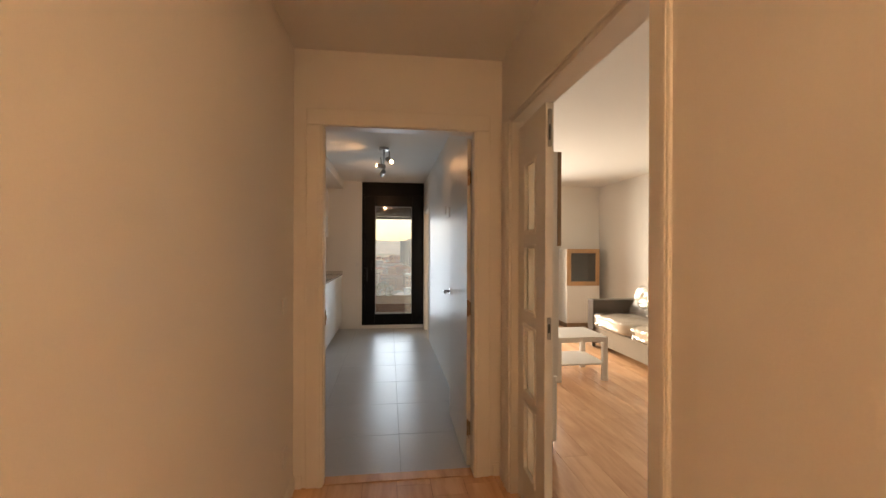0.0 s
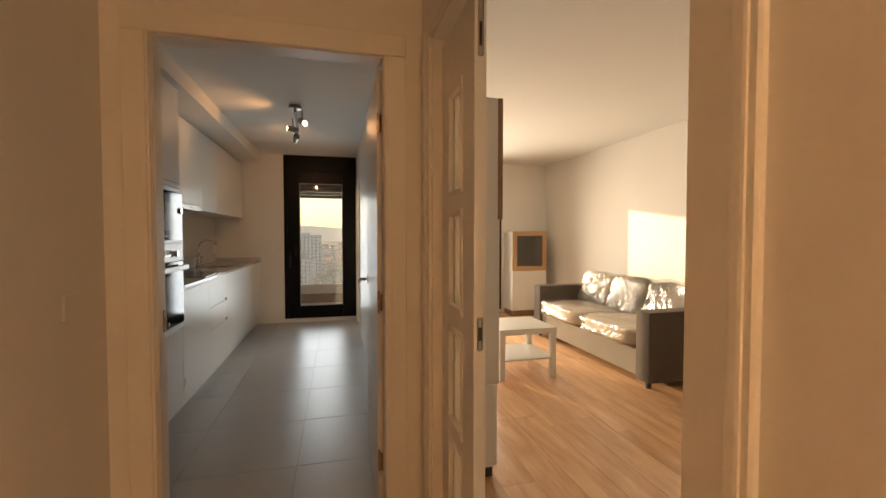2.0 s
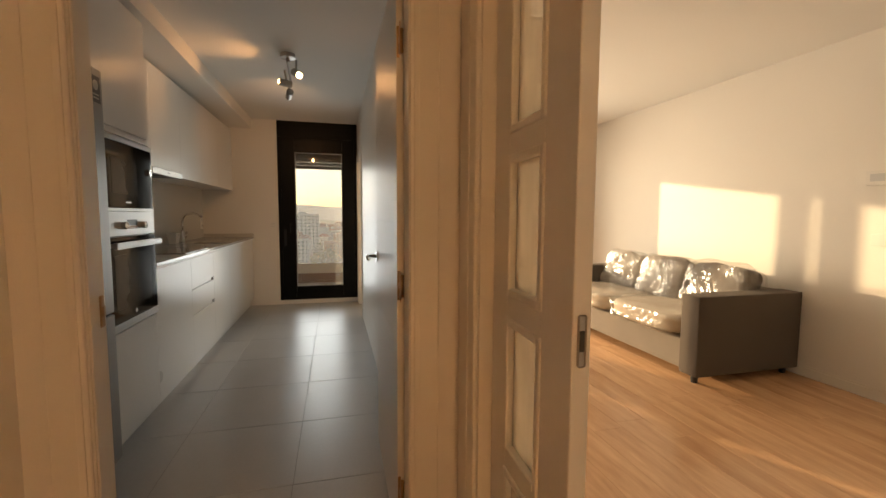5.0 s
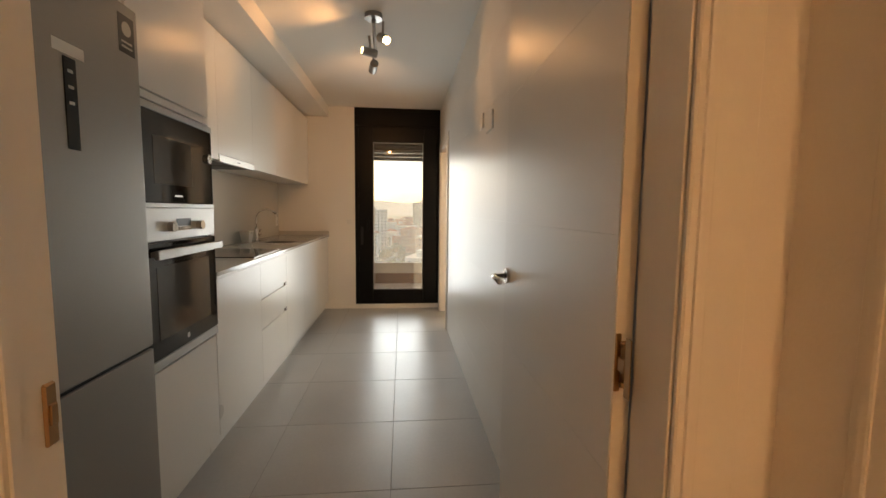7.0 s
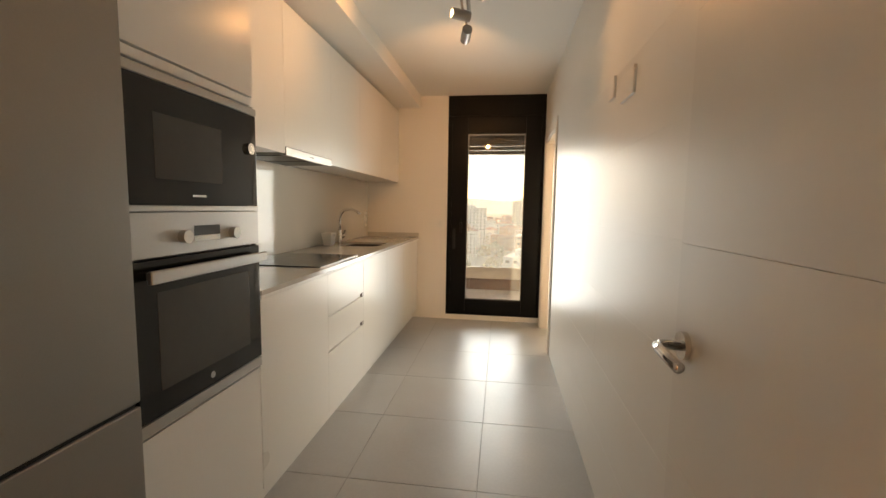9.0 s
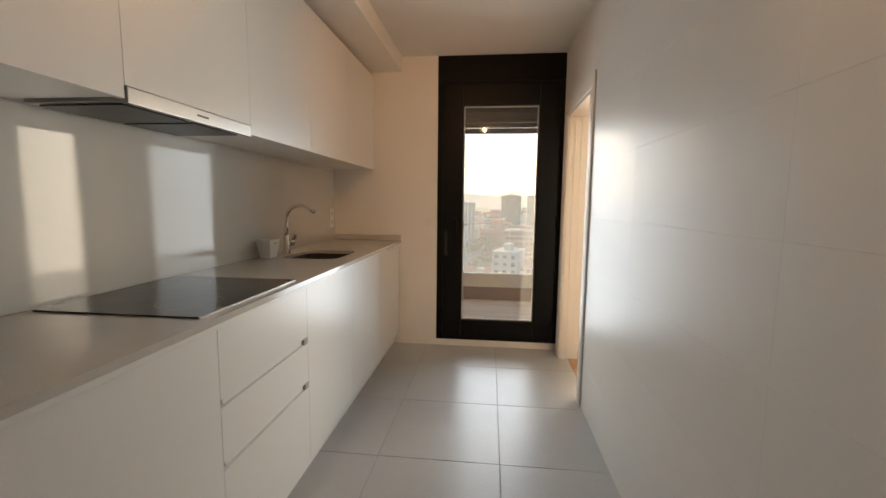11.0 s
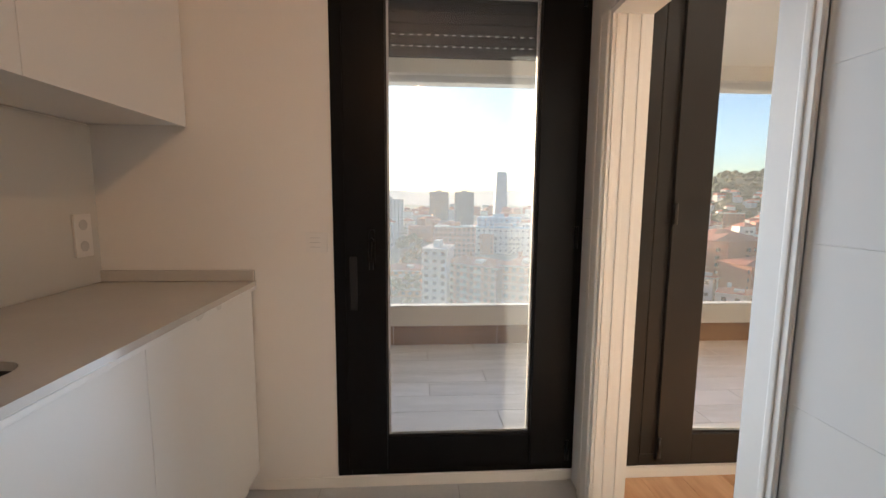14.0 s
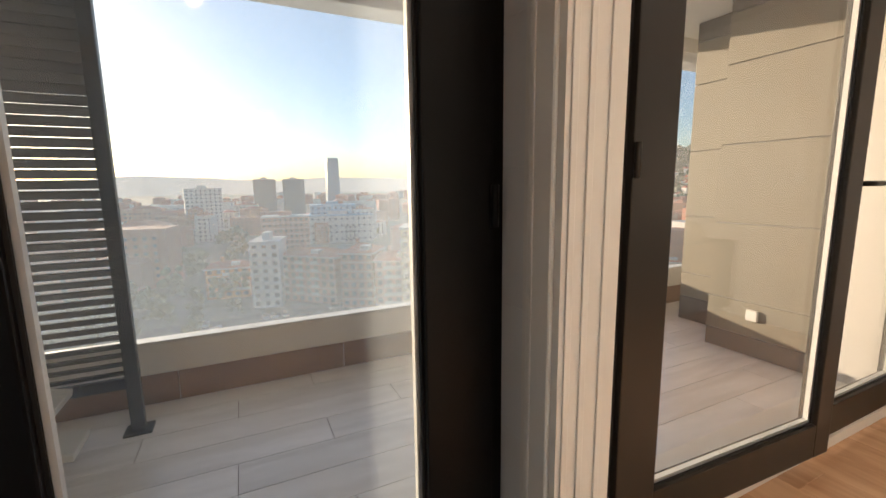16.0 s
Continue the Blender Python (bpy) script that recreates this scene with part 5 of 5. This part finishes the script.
solid("backdrop", bb, M_FAR, "distant mountain range on the skyline, paled by painted haze", "backdrop", kind="structure", smooth=True)


def window_mesh(w, h):
    """A window seen from afar: a pane set in a shallow surround; it faces -y."""
    b = box(-w / 2, -0.04, -h / 2, w / 2, 0.02, h / 2)
    me = mesh_of("window", b, M_PANE)
    return me


WIN = window_mesh(1.5, 1.5)
WIN_TALL = window_mesh(1.3, 1.9)
bal = box(-1.6, -1.0, -1.3, 1.6, 0.0, -1.15)
box(-1.6, -1.0, -1.15, 1.6, -0.92, -0.25, into=bal)
BALC = mesh_of("balcony", bal, M_SURR)


def building(name, x, y, w, d, turn, top, wall, label, bays=0, side_bays=0, storeys=0, roof="flat", roof_mat=None, tall=False, balconies=(), ledge=True):
    """A block of flats: walls, roof, ledges and one window after another on the two faces that show."""
    t = thing(name, (x, y, STREET), label, "building", "town buildings")
    t.rotation_euler = (0, 0, radians(turn))
    h = top - STREET

    def lbox(x0, y0, z0, x1, y1, z1):
        b = box(x0, y0, z0, x1, y1, z1)
        bmesh.ops.translate(b, vec=ORIGIN[t], verts=b.verts)
        return b
    part("wall", lbox(-w / 2, -d / 2, 0, w / 2, d / 2, h), wall, t)
    rm = roof_mat or M_TILE
    if roof == "hip":
        b = bmesh.new()
        e, rh = 0.7, 0.16 * d
        lo_v = [b.verts.new(v) for v in ((-w / 2 - e, -d / 2 - e, h), (w / 2 + e, -d / 2 - e, h), (w / 2 + e, d / 2 + e, h), (-w / 2 - e, d / 2 + e, h))]
        r0, r1 = b.verts.new((-w / 2 + d * 0.35, 0, h + rh)), b.verts.new((w / 2 - d * 0.35, 0, h + rh))
        for f in ((lo_v[0], lo_v[1], r1, r0), (lo_v[1], lo_v[2], r1), (lo_v[2], lo_v[3], r0, r1), (lo_v[3], lo_v[0], r0), tuple(lo_v[::-1])):
            b.faces.new(f)
        bmesh.ops.recalc_face_normals(b, faces=b.faces[:])
        bmesh.ops.translate(b, vec=ORIGIN[t], verts=b.verts)
        rf = part("roof", b, rm, t)
        part("chimney", lbox(-w * 0.2, -0.6, h, -w * 0.2 + 1.2, 0.6, h + rh + 1.4), wall, rf)
        part("dormer", lbox(w * 0.08, -d * 0.38, h + 0.1, w * 0.08 + 3.0, -d * 0.1, h + rh * 0.85), M_SURR, rf)
        part("eaves", lbox(-w / 2 - 0.75, -d / 2 - 0.75, h - 0.4, w / 2 + 0.75, d / 2 + 0.75, h - 0.02), M_SURR, t)
    else:
        part("roof", lbox(-w / 2 - 0.3, -d / 2 - 0.3, h, w / 2 + 0.3, d / 2 + 0.3, h + 0.7), roof_mat or M_SURR, t)
        part("stair_head", lbox(-w * 0.15, -d * 0.2, h + 0.7, w * 0.12, d * 0.2, h + 3.2), wall, t)
    if storeys:
        sh = h / storeys
        me = WIN_TALL if tall else WIN
        for s in range(storeys):
            z = sh * (s + 0.55)
            if ledge:
                part("ledge", lbox(-w / 2 - 0.12, -d / 2 - 0.12, sh * s - 0.12, w / 2 + 0.12, -d / 2 + 0.05, sh * s + 0.12), M_SURR, t) if s else None
            for k in range(bays):
                wx = -w / 2 + (k + 0.5) * w / bays
                o = new("window", me)
                o.parent, o.location = t, (wx, -d / 2, z)
                if k in balconies and s:
                    o2 = new("balcony", BALC)
                    o2.parent, o2.location = t, (wx, -d / 2, z)
            for k in range(side_bays):
                wy = -d / 2 + (k + 0.5) * d / side_bays
                o = new("window", me)
                o.parent, o.location, o.rotation_euler = t, (-w / 2, wy, z), (0, 0, radians(-90))
    return t


building("apartment_building", 8, 168, 9.5, 16, -14, -17.5, M_PALE, "tall pale slab of flats with stacked balconies", 3, 4, 8, balconies=(0, 1))
building("apartment_building", 23.5, 166, 25, 14, -42, -23.0, M_BRICK2, "brown brick flats with white window surrounds", 8, 4, 6, "hip", balconies=(1, 3, 5))
building("apartment_building", 38, 152, 11, 16, -30, -21.0, M_BRICK, "dark red brick flats with a red roof", 4, 5, 6, "hip")
building("apartment_building", 46, 140, 12, 15, -24, -22.5, M_BRICK2, "brick flats with a white top floor", 4, 4, 6, "hip", balconies=(1, 2))
building("apartment_building", 51, 126, 13, 14, -28, -11.5, M_YELLOW, "ochre tower of flats with many windows", 5, 4, 9, balconies=(1, 3))
building("apartment_building", -5.5, 188, 15, 13, -8, -28.5, M_ORANGE, "low orange and white flats", 5, 3, 4, "hip", balconies=(2, 3, 4))
building("apartment_building", 25, 285, 27, 18, -8, -16.5, M_BRICK2, "long pink brick flats with a white cornice", 9, 3, 7)
building("office_building", 68, 335, 50, 26, -12, -20.0, M_PALE, "white office block with a blue roof", 12, 3, 4, roof_mat=M_BLUEROOF)
building("office_building", 66, 345, 34, 20, -12, -13.0, M_BLUEROOF, "blue glazed upper office block", 8, 2, 7, roof_mat=M_BLUEROOF)
building("apartment_building", -29, 425, 28, 16, 8, 1.0, M_PALE, "tall pale blue-white slab of flats", 8, 3, 13, ledge=False)
building("tower_block", 30, 606, 27, 26, -3, 12.0, M_DARKFAC, "dark twin residential tower", 7, 4, 16, ledge=False)
building("tower_block", 66, 606, 27, 26, -6, 12.0, M_DARKFAC, "dark twin residential tower", 7, 4, 16, ledge=False)
tw = thing("skyscraper", (177, 905, STREET), "slender blue glass office tower", "building", "town buildings")
b = box(163, 893, STREET, 190, 918, 58)
for v in b.verts:
    if v.co.z > 0:
        v.co.x = 177 + (v.co.x - 177) * 0.82
part("shaft", b, M_BLUEFAC, tw)
part("crown", box(167, 896, 58, 187, 915, 61), M_BLUEFAC, tw)
for k in range(12):
    part("floor_band", box(164.5 + k * 0.15, 892.7, STREET + 10 + k * 7, 189.5 - k * 0.15, 893.4, STREET + 11 + k * 7), M_GREYFAC, tw)
building("apartment_building", 121, 112, 16, 13, -48, -12.5, M_ORANGE, "orange brick flats with white balconies", 4, 4, 8, balconies=(1, 2))
building("apartment_building", 250, 300, 60, 18, -40, -26, M_PALE, "long low pale green industrial hall", 10, 2, 2, roof_mat=M_GREYFAC)
for k, (x, y) in enumerate(((255, 330), (275, 330), (300, 318))):
    building("apartment_building", x, y + 70, 17, 15, -38, -4 - 3 * k, (M_BRICK2, M_PALE, M_BRICK)[k], "distant block of flats below the hill", 5, 3, 10, ledge=False)
for k in range(7):
    building("row_house", 112 + k * 7.5, 146 - k * 4.2, 8, 10, -42, -30.5, M_PALE, "white terraced house with a red tiled roof", 2, 2, 2, "hip", ledge=False)
for k in range(6):
    building("row_house", 122 + k * 9, 176 - k * 4.5, 9, 11, -42, -30, M_PALE, "white terraced house with a red tiled roof", 2, 2, 2, "hip", ledge=False)
hr = random.Random(31)
hv, hf, wv, wf = [], [], [], []
for k in range(170):
    az, r = radians(hr.uniform(31, 66)), hr.uniform(600, 940)
    x, y, c = r * math.sin(az), r * math.cos(az), hr.uniform(0, 3.1)
    z, w, d, h = height(x, y), hr.uniform(5, 9), hr.uniform(4, 6), hr.uniform(6, 11)
    i = len(hv)
    for zz in (z - 6, z + h):
        for sx, sy in ((-1, -1), (1, -1), (1, 1), (-1, 1)):
            hv.append((x + sx * w * math.cos(c) - sy * d * math.sin(c), y + sx * w * math.sin(c) + sy * d * math.cos(c), zz))
    hv += [(x - 0.6 * w * math.cos(c), y - 0.6 * w * math.sin(c), z + h + 3), (x + 0.6 * w * math.cos(c), y + 0.6 * w * math.sin(c), z + h + 3)]
    hf += [(i, i + 1, i + 5, i + 4), (i + 1, i + 2, i + 6, i + 5), (i + 2, i + 3, i + 7, i + 6), (i + 3, i, i + 4, i + 7),
           (i + 4, i + 5, i + 9, i + 8), (i + 5, i + 6, i + 9), (i + 6, i + 7, i + 8, i + 9), (i + 7, i + 4, i + 8)]
for k in range(900):
    az, r = radians(hr.uniform(30, 66)), hr.uniform(700, 1400)
    x, y, s_ = r * math.sin(az), r * math.cos(az), hr.uniform(5, 11)
    z, i, n = height(x, y), len(wv), 7
    for zz, rr in ((-2, 0.8), (0.45, 1.0), (0.95, 0.65)):
        wv += [(x + s_ * rr * hr.uniform(0.7, 1.2) * math.cos(6.2832 * q / n), y + s_ * rr * hr.uniform(0.7, 1.2) * math.sin(6.2832 * q / n), z + s_ * zz * hr.uniform(0.8, 1.1)) for q in range(n)]
    wv.append((x, y, z + s_ * 1.25))
    for b0 in (i, i + n):
        wf += [(b0 + q, b0 + (q + 1) % n, b0 + n + (q + 1) % n, b0 + n + q) for q in range(n)]
    wf += [(i + 2 * n + q, i + 2 * n + (q + 1) % n, i + 3 * n) for q in range(n)]


def scatter(name, vs, fs, mat, label, category):
    me = bpy.data.meshes.new(name)
    me.from_pydata(vs, [], fs)
    me.materials.append(mat)
    tagged(new(name, me), label, category, "", "stuff")
    return me


hm = scatter("hill_houses", hv, hf, M_PALE, "white houses with red roofs scattered over the hillside", "houses")
hm.materials.append(M_TILE)
for f in hm.polygons:
    if f.index % 8 > 3:
        f.material_index = 1
scatter("hill_woods", wv, wf, M_WOODS, "dark winter trees covering the hill", "trees")
mast = thing("lamp_mast", (78, 77, STREET), "tall slender floodlight mast", "mast")
part("pole", rod((78, 77, STREET), (78, 77, -3.5), 0.28, 10, 0.16), M_GREYWHITE, mast)
part("head", box(77, 76.4, -3.6, 79, 77.4, -2.6), M_GREYWHITE, mast)

rt = random.Random(3)
far_b, far_r = bmesh.new(), bmesh.new()
far_p = [bmesh.new() for _ in range(3)]
for k in range(620):
    az, r = rt.uniform(-40, 70), 215 + 1500 * rt.random() ** 1.6
    x, y = r * math.sin(radians(az)), r * math.cos(radians(az))
    if r < 330 and -9 < az < 21:
        continue
    g = height(x, y)
    if g > STREET + 60:
        continue
    w, d, h = rt.uniform(9, 30), rt.uniform(9, 18), rt.uniform(8, 26) * (0.5 if g > STREET + 5 else 1)
    if g > STREET + 5:
        w, d = rt.uniform(6, 13), rt.uniform(6, 10)
    q = rt.randrange(3)
    b = box(-w / 2, -d / 2, -3, w / 2, d / 2, h)
    bmesh.ops.rotate(b, cent=(0, 0, 0), matrix=Matrix.Rotation(rt.uniform(-0.6, 0.6), 3, "Z"), verts=b.verts)
    bmesh.ops.translate(b, vec=(x, y, g), verts=b.verts)
    merge(far_p[q], b)
    if rt.random() < 0.7:
        b = bmesh.new()
        bmesh.ops.create_cone(b, cap_ends=True, segments=4, radius1=0.72, radius2=0.12, depth=1)
        bmesh.ops.rotate(b, cent=(0, 0, 0), matrix=Matrix.Rotation(radians(45), 3, "Z"), verts=b.verts)
        bmesh.ops.scale(b, vec=(w, d, 2.6), verts=b.verts)
        bmesh.ops.translate(b, vec=(x, y, g + h + 1.3), verts=b.verts)
        merge(far_r, b)
    for s in range(int(h / 3.2)):
        for c in range(int(w / 3.4)):
            if r < 700:
                wx = -w / 2 + 1.7 + c * 3.4
                box(x + wx - 0.7, y - d / 2 - 0.9, g + s * 3.2 + 1, x + wx + 0.7, y - d / 2 - 0.2, g + s * 3.2 + 2.5, into=far_b)
far_p = [solid("far_houses", b, m_, "mass of distant town houses", "houses", kind="stuff") for b, m_ in zip(far_p, (M_PALE, M_BRICK2, M_BRICK))]
solid("far_roofs", far_r, M_TILE, "mass of distant red roofs", "roofs", kind="stuff")
solid("far_windows", far_b, M_PANE, "windows of the distant town houses", "windows", kind="stuff")

tb = bmesh.new()
clump = bmesh.new()
bmesh.ops.create_icosphere(clump, subdivisions=1, radius=1)
cv = [v.co.copy() for v in clump.verts]
cf = [[v.index for v in f.verts] for f in clump.faces]
clump.free()


def add_tree(x, y, g, s):
    for k in range(16):
        a, q, z = rt.uniform(0, 6.28), rt.uniform(0, 1) ** 0.5 * s * 0.75, g + s * rt.uniform(0.7, 2.0)
        rr = s * rt.uniform(0.2, 0.42)
        vs = [tb.verts.new((x + q * math.cos(a) + c.x * rr * rt.uniform(0.7, 1.3), y + q * math.sin(a) + c.y * rr * rt.uniform(0.7, 1.3), z + c.z * rr * rt.uniform(0.7, 1.2))) for c in cv]
        for f in cf:
            tb.faces.new([vs[i] for i in f])


for k in range(170):
    az, r = rt.choice((rt.uniform(-22, 0), rt.uniform(-22, 2), rt.uniform(-5, 60))), rt.uniform(130, 520)
    x, y = r * math.sin(radians(az)), r * math.cos(radians(az))
    if az > 0 and r < 220:
        continue
    add_tree(x, y, height(x, y), rt.uniform(3, 5.5))
solid("far_trees", tb, M_LEAF, "clumps of distant winter trees", "trees", kind="stuff")

road = solid("road", box(-60, 128, STREET, 70, 152, STREET + 0.12), M_ASPHALT, "grey street with a car park", "road", kind="structure")
bmb = box(-2.1, -0.9, 0.3, 2.1, 0.9, 0.95, 0.15, 2)
CARB = mesh_of("body", bmb, M_CAR)
cbn = box(-1.1, -0.78, 0.95, 1.3, 0.78, 1.45, 0.2, 2)
CABIN = mesh_of("cabin", cbn, M_PANE)
WHEEL = mesh_of("wheel", rod((0, -0.1, 0), (0, 0.1, 0), 0.32, 12), M_RUBBER)
for k in range(30):
    az, yy = rt.uniform(-6, 13), rt.choice((134, 140, 147))
    c = thing("car", (yy * math.tan(radians(az)), yy + rt.uniform(-1, 1), STREET + 0.12), "parked car in the street below", "car", "parked cars")
    c.rotation_euler = (0, 0, radians(rt.choice((80, 90, 100, 5))))
    for nm, me, at in (("body", CARB, (0, 0, 0)), ("cabin", CABIN, (0, 0, 0)), ("wheel", WHEEL, (1.3, 0.85, 0.32)), ("wheel", WHEEL, (-1.3, 0.85, 0.32)), ("wheel", WHEEL, (1.3, -0.85, 0.32)), ("wheel", WHEEL, (-1.3, -0.85, 0.32))):
        o = new(nm, me)
        o.parent, o.location = c, at


# ---- floor, wall and deck pieces ----
def slab_mesh(name, sx, sy, sz, mat, bev=0.0012):
    return mesh_of(name, box(-sx / 2, -sy / 2, -sz, sx / 2, sy / 2, 0, bev), mat)


rnd = random.Random(7)
cuts = {}
xs = [K_L, -1.10, -0.497, 0.102, K_R + 0.07]
ys = [K_S - 0.02] + [3.10 + 0.6025 * k for k in range(7)] + [K_N]
for xa, xb in zip(xs, xs[1:]):
    for ya, yb in zip(ys, ys[1:]):
        key = (round(xb - xa, 3), round(yb - ya, 3))
        if key not in cuts:
            cuts[key] = slab_mesh("floor_tile", key[0] - 0.003, key[1] - 0.003, 0.003, M_FLOORTILE, 0.0008)
        piece("floor_tile", cuts[key], ((xa + xb) / 2, (ya + yb) / 2, 0), kitchen_floor)

cuts = {}
zs = [0.0] + [0.28 + 0.3 * k for k in range(8)] + [CEIL]
ys = [K_S] + [2.71 + 0.9 * k for k in range(4)] + [SD[0] - 0.085, SD[1] + 0.085, K_N]
for ya, yb in zip(ys, ys[1:]):
    for za, zb in zip(zs, zs[1:]):
        if ya > 6.1 and yb < 7.12 and zb < SD[2] + 0.07:
            continue
        if ya > 6.1 and yb < 7.12 and za < SD[2] + 0.08:
            za = SD[2] + 0.08
        key = (round(yb - ya, 3), round(zb - za, 3))
        if key not in cuts:
            cuts[key] = mesh_of("wall_tile", box(-0.009, -key[0] / 2 + 0.0002, -key[1] / 2 + 0.0002, 0, key[0] / 2 - 0.0002, key[1] / 2 - 0.0002, 0.0003), M_WALLTILE)
        t = piece("wall_tile", cuts[key], (K_R + 0.009, (ya + yb) / 2, (za + zb) / 2), partition)
        t.rotation_euler = (0, rnd.uniform(-0.0005, 0.0005), rnd.uniform(-0.0004, 0.0004))

PW, PL = 0.192, 1.285
pm = slab_mesh("plank", PW - 0.0012, PL - 0.0012, 0.006, M_OAK, 0.0010)


def planks(x0, x1, y0, y1, parent):
    nx = int(math.ceil((x1 - x0) / PW))
    for i in range(nx):
        xa, xb = x0 + i * PW, min(x0 + (i + 1) * PW, x1)
        y = y0 - rnd.random() * PL
        while y < y1:
            ya, yb = max(y, y0), min(y + PL, y1)
            if yb - ya > 0.0013 and xb - xa > 0.0013:
                whole = abs(yb - ya - PL) < 1e-6 and abs(xb - xa - PW) < 1e-6
                me = pm if whole else slab_mesh("plank", xb - xa - 0.0012, yb - ya - 0.0012, 0.006, M_OAK, 0.0008)
                piece("plank", me, ((xa + xb) / 2, (ya + yb) / 2, 0), parent)
            y += PL


planks(HALL_L, HALL_R + 0.055, HALL_B, 2.49, floor)
planks(HALL_R + 0.055, L_R, L_S, K_N, floor)
planks(L_L - 0.07, HALL_R + 0.055, 2.58, K_N, floor)
planks(L_R, 6.05, 1.2, K_N, floor)

DW, DL = 0.20, 1.20
dm = slab_mesh("deck_plank", DL - 0.003, DW - 0.003, 0.006, M_DECK, 0.0010)
k = 0
y = OUT
while y < PAR:
    yb = min(y + DW, PAR)
    x = -3.2 + (k % 3) * 0.4 - 0.4
    while x < 5.0:
        me = dm if yb - y > DW - 0.001 else slab_mesh("deck_plank", DL - 0.003, yb - y - 0.003, 0.006, M_DECK)
        piece("deck_plank", me, (x + DL / 2, (y + yb) / 2, 0), balc)
        x += DL
    y += DW
    k += 1
